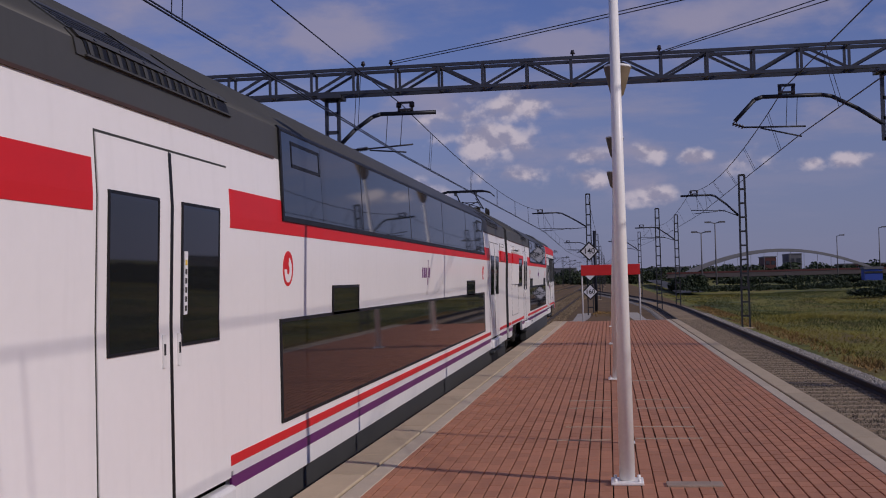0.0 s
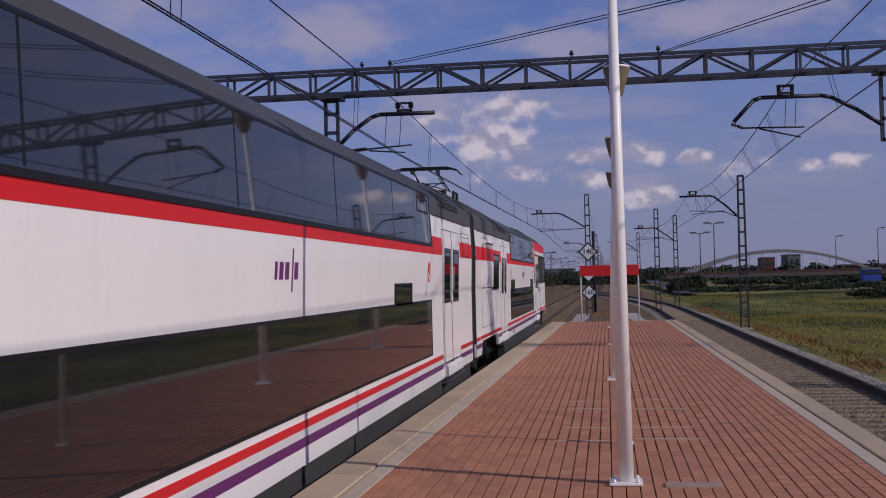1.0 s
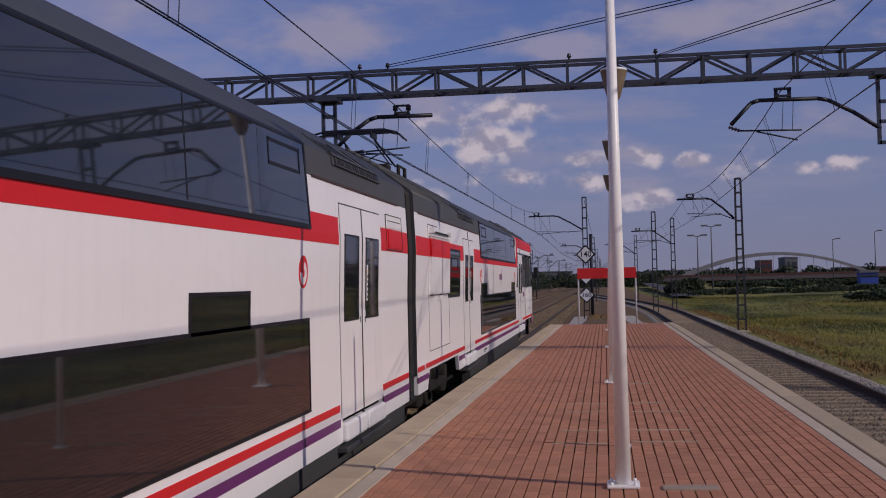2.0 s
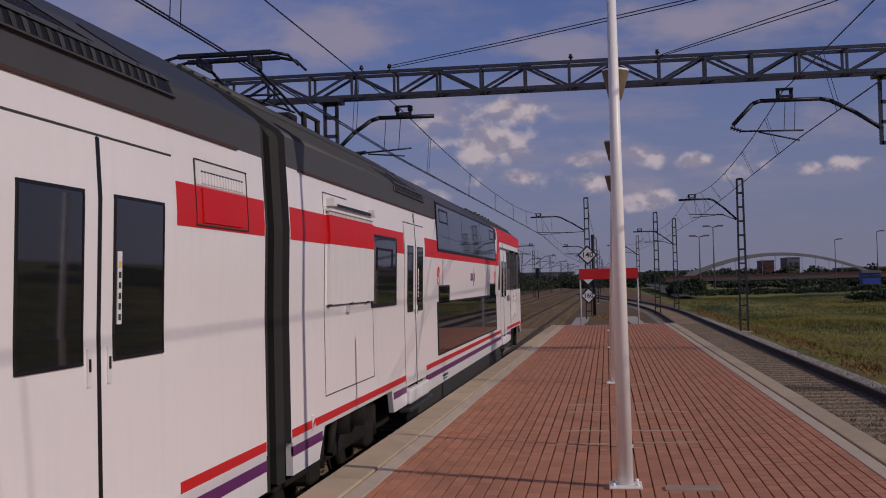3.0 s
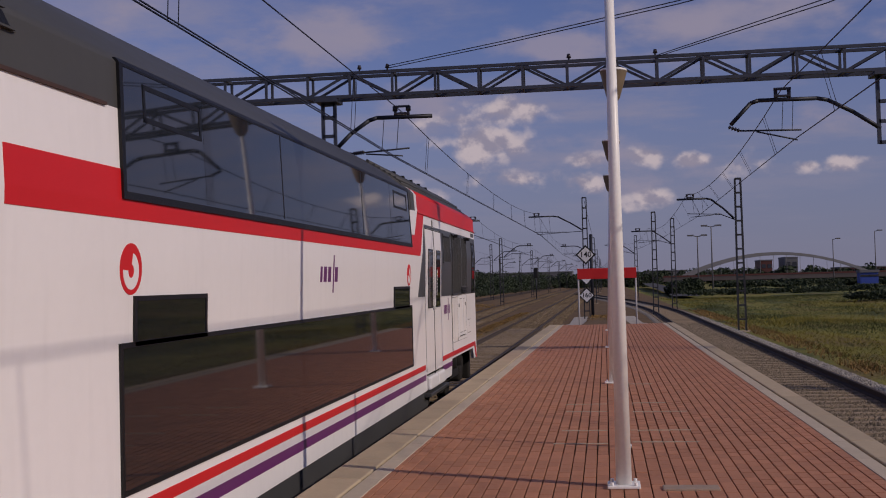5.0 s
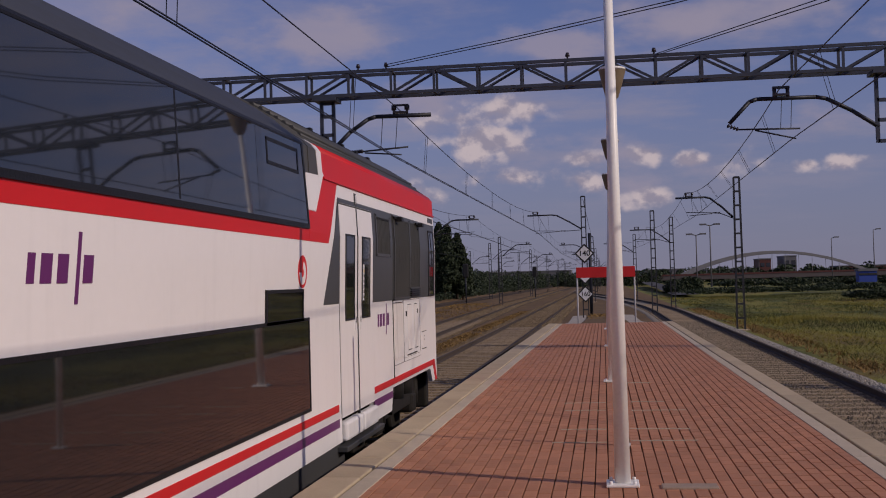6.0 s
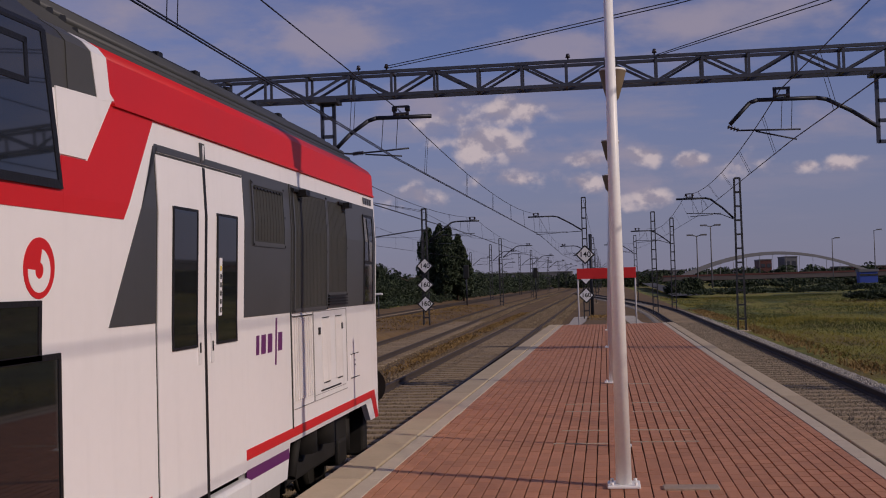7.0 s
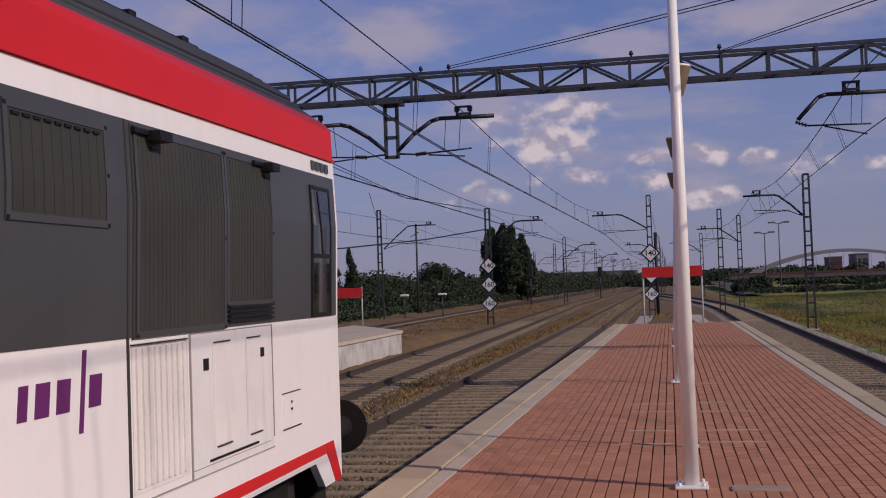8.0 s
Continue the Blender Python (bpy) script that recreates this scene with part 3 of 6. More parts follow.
def door(car, y0, y1, w1, w2, ym, sticker):
    """A pair of white plug-door leaves with tall dark windows, handles and a black seal."""
    d = thing_part("door", car)
    bm = BM()
    panel(bm, [(ty(y0) - 0.012, tz(1.08)), (ty(y1) + 0.012, tz(1.08)), (ty(y1) + 0.012, tz(3.06) + 0.012), (ty(y0) - 0.012, tz(3.06) + 0.012)], 0.002, 0, 0.01)
    part("door_frame", bm, GRIME, d, "thin dark door surround")
    for a, b in ((y0, ym - 0.012), (ym + 0.012, y1)):
        plate("door_leaf", d, rect(a, b, 1.085, 3.055), WHITE, 0.009)
    plate("door_seal", d, rect(ym - 0.02, ym + 0.02, 1.03, 3.05), BLACK, 0.012)
    for a, b in (w1, w2):
        plate("door_window", d, rect(a, b, 1.98, 2.765), GLASS, 0.016, "tall dark door window")
        bm = BM()
        inner = rect(a, b, 1.98, 2.765)
        outer = grow(inner, 0.018)
        for i in range(4):
            panel(bm, [outer[i], outer[(i + 1) % 4], inner[(i + 1) % 4], inner[i]], 0.019, 0, 0.02)
        part("door_window_frame", bm, BLACK, d)
    for s in (-1, 1):
        yh = ty(ym) + s * 0.12
        bm = BM()
        panel(bm, [(yh - 0.025, tz(1.86)), (yh + 0.025, tz(1.86)), (yh + 0.025, tz(2.04)), (yh - 0.025, tz(2.04))], 0.018, 0, 0.02)
        panel(bm, [(yh - 0.012, tz(1.93)), (yh + 0.012, tz(1.93)), (yh + 0.012, tz(1.99)), (yh - 0.012, tz(1.99))], 0.021, 1, 0.01)
        part("door_handle", bm, [STEPW, BLACK], d, "recessed white door handle")
    if sticker:
        yh = ty(w2[0]) + 0.02
        bm = BM()
        panel(bm, [(yh, tz(2.14)), (yh + 0.055, tz(2.14)), (yh + 0.055, tz(2.50)), (yh, tz(2.50))], 0.021, 0, 0.01)
        for i in range(6):
            zz = tz(2.16 + 0.052 * i)
            panel(bm, [(yh + 0.012, zz), (yh + 0.043, zz), (yh + 0.043, zz + 0.035), (yh + 0.012, zz + 0.035)], 0.0225, 1 if i < 5 else 2, 0.006)
        part("door_sticker", bm, [SIGNW, GRIME, material("yellow_sticker", (0.7, 0.5, 0.05), 0.5)], d, "white strip sticker with grey marks")
    # bulging white step under the leaves
    bm = BM()
    for a, b in ((y0 + 0.02, ym - 0.03), (ym + 0.03, y1 - 0.02)):
        box(bm, HALF - 0.05, HALF + 0.06, ty(a), ty(b), tz(0.87), tz(1.05), 0, 0.03)
    part("door_step", bm, STEPW, d, "bulging white step cover")
    bm = BM()
    box(bm, HALF - 0.1, HALF + 0.07, ty(y0) - 0.05, ty(y1) + 0.25, tz(0.78), tz(0.83), 0, 0.01)
    part("foot_board", bm, SKIRT, d)
    return d


def thing_part(name, parent):
    ob = new(name)
    ob.empty_display_size = 0.1
    ob.parent = parent
    return ob


def disc(bm, yc, zc, r0, r1, a0, a1, out, mi=0, n=28):
    """A flat ring or part of one on the car's side."""
    pts = []
    for i in range(n):
        p = a0 + (a1 - a0) * i / n
        q = a0 + (a1 - a0) * (i + 1) / n
        pts = [(yc + r0 * math.cos(p), zc + r0 * math.sin(p)), (yc + r1 * math.cos(p), zc + r1 * math.sin(p)),
               (yc + r1 * math.cos(q), zc + r1 * math.sin(q)), (yc + r0 * math.cos(q), zc + r0 * math.sin(q))]
        if r0 < 1e-6:
            pts = pts[1:]
        panel(bm, pts, out, mi, 0.006)


def emblem(car, y, z=2.415):
    bm = BM()
    yc, zc = ty(y), tz(z)
    disc(bm, yc, zc, 0.0, 0.15, 0, 2 * math.pi, 0.004, 0)
    disc(bm, yc - 0.005, zc - 0.012, 0.040, 0.108, -math.pi * 1.02, math.pi * 0.42, 0.006, 1, 24)
    bmesh.ops.remove_doubles(bm, verts=bm.verts, dist=1e-4)
    part("emblem", bm, [RED, WHITE], car, "round red and white emblem")


def word_mark(car, y, z, size=1.0):
    """The operator's mark as a row of plain purple bars, one of them tall."""
    bm = BM()
    y0, z0 = ty(y), tz(z)
    for a, w, lo, hi in ((0.0, 0.07, 0.0, 0.15), (0.13, 0.11, 0.0, 0.15), (0.30, 0.11, 0.0, 0.15), (0.49, 0.035, -0.11, 0.27), (0.58, 0.11, 0.0, 0.15)):
        a, w, lo, hi = (v * size for v in (a, w, lo, hi))
        panel(bm, [(y0 + a, z0 + lo), (y0 + a + w, z0 + lo), (y0 + a + w + (hi - lo) * 0.12, z0 + hi), (y0 + a + (hi - lo) * 0.12, z0 + hi)], 0.004, 0, 0.006)
    part("operator_mark", bm, PURPLE, car, "row of plain purple bars")


def low_stripes(car, y0, y1):
    plate("red_line", car, rect(y0, y1, 1.155, 1.22), RED, 0.004)
    plate("purple_band", car, rect(y0, y1, 1.015, 1.09), PURPLE, 0.008)


def valance(car, y0, y1, slant0=0.0, slant1=0.0):
    """White lower side panel hung under the hull."""
    bm = BM()
    poly = [(ty(y0 + slant0), tz(0.87)), (ty(y1 - slant1), tz(0.87)), (ty(y1), tz(1.125)), (ty(y0), tz(1.125))]
    prism(bm, poly, HALF - 0.06, HALF + 0.002)
    part("lower_panel", bm, WHITE, car)


def skirt(car, y0, y1):
    bm = BM()
    box(bm, HALF - 0.25, HALF - 0.04, ty(y0), ty(y1), 0.30, tz(0.875), 0, 0.02)
    part("skirt", bm, SKIRT, car, "dark grey lower skirt")


def roof_vent(car, y0, y1):
    """A long slot with slanting fins behind it, a bolted rail over it and a ribbed hatch above."""
    a, b = ty(y0), ty(y1)
    vent = plate("roof_vent", car, [(a - 0.12, tz(3.415)), (b + 0.05, tz(3.415)), (b - 0.12, tz(3.53)), (a - 0.16, tz(3.53))], ROOF, 0.010, "dark louvred roof vent")
    plate("vent_slot", vent, [(a, tz(3.43)), (b, tz(3.43)), (b - 0.08, tz(3.50)), (a - 0.06, tz(3.50))], BLACK, 0.014, depth=0.01)
    n = 17
    for i in range(n):
        y = a + 0.03 + (b - a - 0.2) * i / n
        plate("fin", vent, [(y, tz(3.433)), (y + 0.045, tz(3.433)), (y + 0.01, tz(3.498)), (y - 0.045, tz(3.498))], GRIME if i % 3 else ROOF, 0.0175, depth=0.01)
    plate("vent_rail", vent, [(a - 0.1, tz(3.503)), (b - 0.04, tz(3.503)), (b - 0.06, tz(3.535)), (a - 0.12, tz(3.535))], ROOF, 0.030)
    plate("vent_lip", vent, [(a - 0.03, tz(3.418)), (b + 0.03, tz(3.418)), (b + 0.02, tz(3.428)), (a - 0.03, tz(3.428))], ROOF, 0.026)
    for i in range(7):
        y = a + 0.1 + (b - a - 0.3) * i / 6
        plate("bolt", vent, [(y, tz(3.514)), (y + 0.022, tz(3.514)), (y + 0.022, tz(3.523)), (y, tz(3.523))], STEEL, 0.036, depth=0.01)
    m = a + 0.52 * (b - a)
    plate("hatch_frame", vent, [(a - 0.1, tz(3.545)), (b - 0.3, tz(3.545)), (b - 0.62, tz(3.69)), (a - 0.1, tz(3.69))], ROOF, 0.016)
    for i in range(5):
        z = 3.56 + 0.024 * i
        plate("hatch_slot", vent, [(a - 0.05, tz(z)), (m - 0.07 * i, tz(z)), (m - 0.07 * i, tz(z + 0.011)), (a - 0.05, tz(z + 0.011))], BLACK, 0.021, depth=0.01)
    for y in (m + 0.03, b - 0.36):
        plate("hatch_edge", vent, [(y, tz(3.545)), (y + 0.035, tz(3.545)), (y - 0.30, tz(3.69)), (y - 0.335, tz(3.69))], SKIRT, 0.030)


def drip_rail(car, y0, y1):
    """Rust-stained lip where the white side meets the roof."""
    plate("drip_rail", car, rect(y0, y1, 3.232, 3.250), RUSTLIP, 0.016, "rust-stained dark drip rail")


def bogie(car, yc):
    """Frame, springs, dampers and two wheelsets under the hull."""
    b = thing_part("bogie", car)
    b.matrix_basis = pose(0, 0, RAIL - TRAIN_Z)
    y = ty(yc)
    for sx in (-1, 1):
        bm = BM()
        box(bm, sx * 1.08 - 0.09, sx * 1.08 + 0.09, y - 1.75, y + 1.75, 0.52, 0.72, 0, 0.03)
        for yy in (-1.3, 1.3):
            box(bm, sx * 1.1 - 0.13, sx * 1.1 + 0.13, y + yy - 0.2, y + yy + 0.2, 0.32, 0.62, 0, 0.05)
            tube(bm, (sx * 1.14, y + yy + 0.34, 0.42), (sx * 1.14, y + yy + 0.34, 0.78), 0.085, n=12)
        tube(bm, (sx * 1.2, y - 0.35, 0.7), (sx * 1.2, y - 0.35, 1.1), 0.17, n=14)
        tube(bm, (sx * 1.2, y + 0.35, 0.7), (sx * 1.2, y + 0.35, 1.1), 0.17, n=14)
        tube(bm, (sx * 1.26, y - 0.9, 0.55), (sx * 1.26, y - 0.6, 1.05), 0.05, n=8)
        part("bogie_frame", bm, UNDER, b)
    for yy in (-1.3, 1.3):
        bm = BM()
        for sx in (-1, 1):
            tube(bm, (sx * 0.80, y + yy, 0.45), (sx * 0.93, y + yy, 0.45), 0.45, n=28)
            tube(bm, (sx * 0.76, y + yy, 0.45), (sx * 0.80, y + yy, 0.45), 0.48, n=28)
        tube(bm, (-0.8, y + yy, 0.45), (0.8, y + yy, 0.45), 0.09)
        part("wheelset", bm, UNDER, b)


RIBS = ((0.50, 3.83), (0.60, 3.895), (0.70, 3.955), (0.80, 4.01), (0.90, 4.07), (1.0, 4.10))
CAB_RIBS = ((0.235, 3.645), (0.30, 3.705), (0.37, 3.75), (0.44, 3.795), (0.51, 3.84), (0.58, 3.885), (0.66, 3.93))


def roof_ribs(car, y0, y1, ribs):
    bm = BM()
    for d, z in ribs:
        x = HALF - d * 1.1375
        tube(bm, (x, ty(y0), tz(z)), (x, ty(y1), tz(z)), 0.03, n=6)
        tube(bm, (-x, ty(y0), tz(z)), (-x, ty(y1), tz(z)), 0.02, n=6)
    part("roof_ribs", bm, SKIRT, car, "grooved dark roof edging")


WHITE_TOP = tz(3.24) - 0.001


def common_car(name, label, y0, y1, sections):
    car = thing(name, label, "train car", pose(TRAIN_X, 0, TRAIN_Z))
    bm = BM()
    for a, b, zones in sections:
        shell(bm, ty(a), ty(b), zones)
    part("body", bm, [WHITE, ROOF, SKIRT, RED], car)
    bm = BM()
    box(bm, -1.2, 1.2, ty(y0) + 0.3, ty(y1) - 0.5, 0.55, tz(1.13), 0, 0.03)
    part("underframe", bm, UNDER, car)
    return car


PLAIN = ((WHITE_TOP, 0), (9, 1))
CABZ = ((WHITE_TOP, 0), (tz(3.58) - 0.01, 3), (9, 1))


def upper_window(car, y0, y1):
    poly = [(ty(y0), tz(2.81)), (ty(y1), tz(2.81)), (ty(y1) - 0.10, tz(3.475)), (ty(y0) + 0.03, tz(3.475))]
    w = window(car, poly, UPGLASS, "long tinted upper deck window", 0.045, 0.016)
    for ya, yb in ((ty(y0) + 0.30, ty(y0) + 1.26), (ty(y1) - 1.19, ty(y1) - 0.24)):
        hopper(w, [(ya, tz(3.21)), (yb, tz(3.21)), (yb, tz(3.42)), (ya, tz(3.42))])
    n = max(2, int((ty(y1) - ty(y0)) / 2.6))
    for i in range(1, n + 1):
        a = ty(y0) + (ty(y1) - ty(y0)) * i / n if i < n else ty(y1) - 1.46
        wide = 0.025 if i < n else 0.16
        bm = BM()
        panel(bm, [(a, tz(2.82)), (a + wide, tz(2.82)), (a + wide, tz(3.47)), (a, tz(3.47))], 0.0175, 0, 0.01)
        part("glazing_joint", bm, BLACK if i < n else GLASS, w)
    bm = BM()
    panel(bm, [(ty(y0) + 1.30, tz(2.82)), (ty(y0) + 1.46, tz(2.82)), (ty(y0) + 1.42, tz(3.47)), (ty(y0) + 1.30, tz(3.47))], 0.0175, 0, 0.01)
    part("glazing_joint", bm, GLASS, w)
    return w


def lower_window(car, y0, y1, smalls):
    window(car, rect(y0, y1, 1.305, 2.015), GLASS, "long dark lower deck window", 0.03)
    for a, b in smalls:
        window(car, rect(a, b, 2.045, 2.25), GLASS, "small dark window", 0.03)


def middle_car():
    car = common_car("middle_train_car", "white double-deck train car with red stripe and dark windows", -17.75, 4.84, ((-17.75, 4.84, PLAIN),))
    plate("red_stripe", car, rect(-17.7, -16.26, 2.67, 2.925), RED)
    plate("red_stripe", car, rect(-14.35, 1.27, 2.67, 2.925), RED)
    plate("red_stripe", car, rect(3.21, 4.82, 2.67, 2.925), RED)
    upper_window(car, -13.18, 0.24)
    lower_window(car, -13.24, 0.22, ((-11.67, -10.7), (-2.35, -1.3)))
    door(car, -16.21, -14.39, (-16.10, -15.52), (-15.17, -14.59), -15.32, True)
    door(car, 1.33, 3.15, (1.485, 2.05), (2.40, 2.985), 2.235, True)
    emblem(car, -13.05)
    emblem(car, 0.09)
    word_mark(car, -6.97, 2.335, 1.0)
    valance(car, -17.7, -16.15)
    valance(car, -14.33, 1.36)
    valance(car, 3.24, 4.82)
    skirt(car, -17.6, 4.7)
    low_stripes(car, -17.7, -16.3)
    low_stripes(car, -14.37, 1.27)
    low_stripes(car, 3.24, 4.82)
    roof_vent(car, -16.25, -14.28)
    roof_vent(car, 1.27, 3.22)
    drip_rail(car, -17.4, -13.35)
    drip_rail(car, 0.42, 4.3)
    # grille hatch by the gangway: white slotted box over a raised red lid
    hatch = plate("hatch", car, rect(3.60, 4.32, 2.705, 2.915), REDSHEET, 0.016, "raised red hatch")
    bm = BM()
    panel(bm, rect(3.50, 4.45, 2.683, 2.692), 0.014, 0, 0.02)
    panel(bm, rect(3.50, 3.504, 2.69, 3.09), 0.010, 0, 0.02)
    panel(bm, rect(4.446, 4.45, 2.69, 3.09), 0.010, 0, 0.02)
    panel(bm, rect(3.50, 4.45, 3.087, 3.091), 0.014, 0, 0.02)
    part("hatch_rail", bm, GRIME, hatch)
    vent = plate("vent_box", car, rect(3.52, 4.43, 2.932, 3.08), STEPW, 0.008, "small white vent box")
    for i in range(15):
        a = 3.60 + 0.052 * i
        plate("vent_slot", vent, rect(a, a + 0.030, 3.012, 3.024), BLACK, 0.014, depth=0.01)
        plate("flute", vent, rect(a, a + 0.030, 2.945, 3.012), WHITE, 0.020, depth=0.02)
    # gangway bellows
    bm = BM()
    y = ty(4.84)
    ring = [(x * 0.985, z) for x, z in PROFILE] + [(-x * 0.985, z) for x, z in PROFILE[-2::-1]]
    n = len(ring)
    rows = []
    for i in range(25):
        deep = 8 <= i <= 15
        k = 0.66 if deep else (0.985 if i % 2 else 0.972)
        kz = 0.90 if deep else k
        rows.append([bm.verts.new((x * k, y + 0.02 + i * 0.0265, 2.4 + (z - 2.4) * kz - (0.35 if j in (0, n - 1) else 0))) for j, (x, z) in enumerate(ring)])
    for a, b in zip(rows, rows[1:]):
        for i in range(n):
            bm.faces.new((a[i], a[(i + 1) % n], b[(i + 1) % n], b[i]))
    part("gangway_bellows", bm, BELLOWS, car, "black folded rubber gangway")
    return car


def cab_car():
    car = common_car("cab_train_car", "white red and grey double-deck driving car with sloped cab", 5.45, 28.2, ((5.45, 21.46, PLAIN), (21.46, 28.15, CABZ)))
    # red stripe: plain, over the sheet cover, past the window, then rising at the cab
    plate("red_stripe", car, rect(5.47, 8.5, 2.67, 2.925), RED)
    plate("red_stripe", car, rect(8.5, 10.25, 2.67, 2.925), RED, 0.003)
    plate("red_stripe", car, rect(11.79, 21.3, 2.67, 2.925), RED)
    plate("red_stripe", car, [(ty(21.3), tz(2.67)), (ty(21.93), tz(2.67)), (ty(22.36), tz(3.243)), (ty(21.84), tz(3.243)), (ty(21.56), tz(2.93)), (ty(21.3), tz(2.93))], RED, 0.005)
    plate("white_flash", car, [(ty(21.28), tz(2.935)), (ty(21.54), tz(2.935)), (ty(21.85), tz(3.27)), (ty(21.28), tz(3.25))], WHITE, 0.009)
    plate("white_flash", car, [(ty(21.69), tz(3.25)), (ty(21.88), tz(3.275)), (ty(21.83), tz(3.31)), (ty(21.80), tz(3.575)), (ty(21.63), tz(3.575))], WHITE, 0.010)
    plate("roof_patch", car, [(ty(21.40), tz(3.25)), (ty(21.70), tz(3.25)), (ty(21.64), tz(3.59)), (ty(21.40), tz(3.59))], ROOF, 0.006)
    plate("fascia_lip", car, rect(21.86, 28.12, 3.246, 3.262), RED, 0.022)
    upper_window(car, 12.92, 21.24)
    lower_window(car, 12.89, 21.25, ((13.06, 14.05), (20.14, 21.08)))
    door(car, 10.29, 11.75, (10.47, 10.82), (11.16, 11.54), 11.03, True)
    warning_plate(car, 11.03)
    warning_plate(car, 23.08)
    door(car, 22.36, 23.8, (22.57, 22.92), (23.28, 23.63), 23.08, True)
    emblem(car, 13.0)
    emblem(car, 21.1)
    word_mark(car, 16.80, 2.34)
    word_mark(car, 24.07, 1.84, 1.02)
    # equipment cover with its fluted sheet
    cover = thing_part("equipment_cover", car)
    plate("sheet", cover, rect(6.6, 8.43, 2.14, 2.67), STEPW, 0.03, "greyish fluted sheet", 0.03)
    plate("red_sheet", cover, rect(6.6, 8.43, 2.67, 2.93), REDSHEET, 0.032, "plain red sheet", 0.03)
    for i in range(34):
        a = 6.62 + 1.79 * i / 34
        bm = BM()
        panel(bm, rect(a, a + 0.028, 2.93, 2.965), 0.035, 0, 0.03)
        part("flute", bm, STEPW, cover)
    bm = BM()
    panel(bm, rect(6.58, 8.43, 2.965, 2.985), 0.05, 0, 0.06)
    part("top_rail", bm, STEPW, cover)
    bm = BM()
    panel(bm, rect(6.75, 8.4, 3.02, 3.045), 0.04, 0, 0.03)
    part("roller", bm, BLACK, cover)
    bm = BM()
    panel(bm, rect(7.3, 7.42, 2.06, 2.12), 0.05, 0, 0.05)
    part("clamp", bm, STEPW, cover)
    for a in (6.62, 8.32):
        bm = BM()
        panel(bm, rect(a, a + 0.12, 3.01, 3.08), 0.08, 0, 0.09)
        part("clamp", bm, STEPW, cover)
    bm = BM()
    for a, b in ((6.6, 6.68), (7.4, 7.5), (8.1, 8.2)):
        panel(bm, rect(a, b, 2.125, 2.145), 0.034, 0, 0.02)
    panel(bm, rect(6.58, 8.5, 2.128, 2.134), 0.02, 0, 0.02)
    part("cover_hinge", bm, GRIME, cover)
    bm = BM()
    for a, b, z0, z1 in ((6.5, 6.512, 1.36, 3.12), (6.5, 8.5, 1.36, 1.37), (8.49, 8.502, 1.36, 2.1), (6.5, 7.4, 3.12, 3.13)):
        panel(bm, rect(a, b, z0, z1), 0.003, 0, 0.01)
    part("panel_seam", bm, GRIME, car)
    w = window(car, rect(8.45, 9.71, 2.105, 2.80), GLASS, "dark saloon window", 0.04)
    hopper(w, [(ty(8.64), tz(2.46)), (ty(9.49), tz(2.46)), (ty(9.49), tz(2.70)), (ty(8.64), tz(2.70))])
    # small marks and a striped handle low on the side
    bm = BM()
    panel(bm, rect(6.03, 6.10, 1.14, 1.255), 0.016, 0, 0.015)
    panel(bm, [(ty(6.035), tz(1.16)), (ty(6.095), tz(1.20)), (ty(6.095), tz(1.235)), (ty(6.035), tz(1.195))], 0.019, 1, 0.006)
    part("side_handle", bm, [WHITE, RED], car, "small red and white striped handle")
    bm = BM()
    for k in range(5):
        panel(bm, rect(13.25 + 0.11 * k, 13.33 + 0.11 * k, 0.945, 0.975), 0.008, 0, 0.006)
        panel(bm, rect(13.3 + 0.08 * k, 13.35 + 0.08 * k, 0.91, 0.925), 0.008, 0, 0.006)
    part("marking", bm, STEEL, car)
    # lower side with cut-outs over the bogies
    valance(car, 5.47, 6.45, 0, 0.2)
    valance(car, 9.4, 10.36, 0.1, 0)
    valance(car, 11.82, 22.36)
    valance(car, 23.8, 24.85, 0, 0.1)
    plate("red_line", car, rect(5.47, 10.3, 1.155, 1.22), RED)
    plate("purple_band", car, rect(5.47, 6.35, 1.015, 1.09), PURPLE, 0.008)
    plate("purple_band", car, rect(9.5, 10.3, 1.015, 1.09), PURPLE, 0.008)
    low_stripes(car, 11.82, 22.26)
    plate("red_line", car, rect(23.77, 27.8, 1.155, 1.225), RED)
    plate("purple_band", car, rect(23.8, 24.8, 1.015, 1.09), PURPLE, 0.008)
    bm = BM()
    prism(bm, [(ty(27.55), tz(1.12)), (ty(27.75), tz(0.93)), (ty(28.14), tz(0.93)), (ty(28.14), tz(1.13))], HALF - 0.06, HALF + 0.002)
    part("lower_panel", bm, WHITE, car)
    plate("red_line", car, [(ty(27.8), tz(1.155)), (ty(27.98), tz(0.93)), (ty(28.13), tz(0.93)), (ty(27.95), tz(1.225)), (ty(27.8), tz(1.225))], RED, 0.006)
    skirt(car, 11.4, 22.6)
    bogie(car, 8.0)
    bogie(car, 26.2)
    # grey cab side
    plate("grey_wedge", car, [(ty(21.78), tz(2.13)), (ty(22.34), tz(2.13)), (ty(22.34), tz(3.10)), (ty(22.40), tz(3.10)), (ty(22.33), tz(3.05))], GREY, 0.005, "dark grey wedge panel")
    plate("grey_band", car, rect(22.36, 23.82, 3.075, 3.115), GREY, 0.005)
    plate("grey_panel", car, rect(23.82, 28.1, 2.11, 3.115), GREY, 0.005, "dark grey cab side panel")
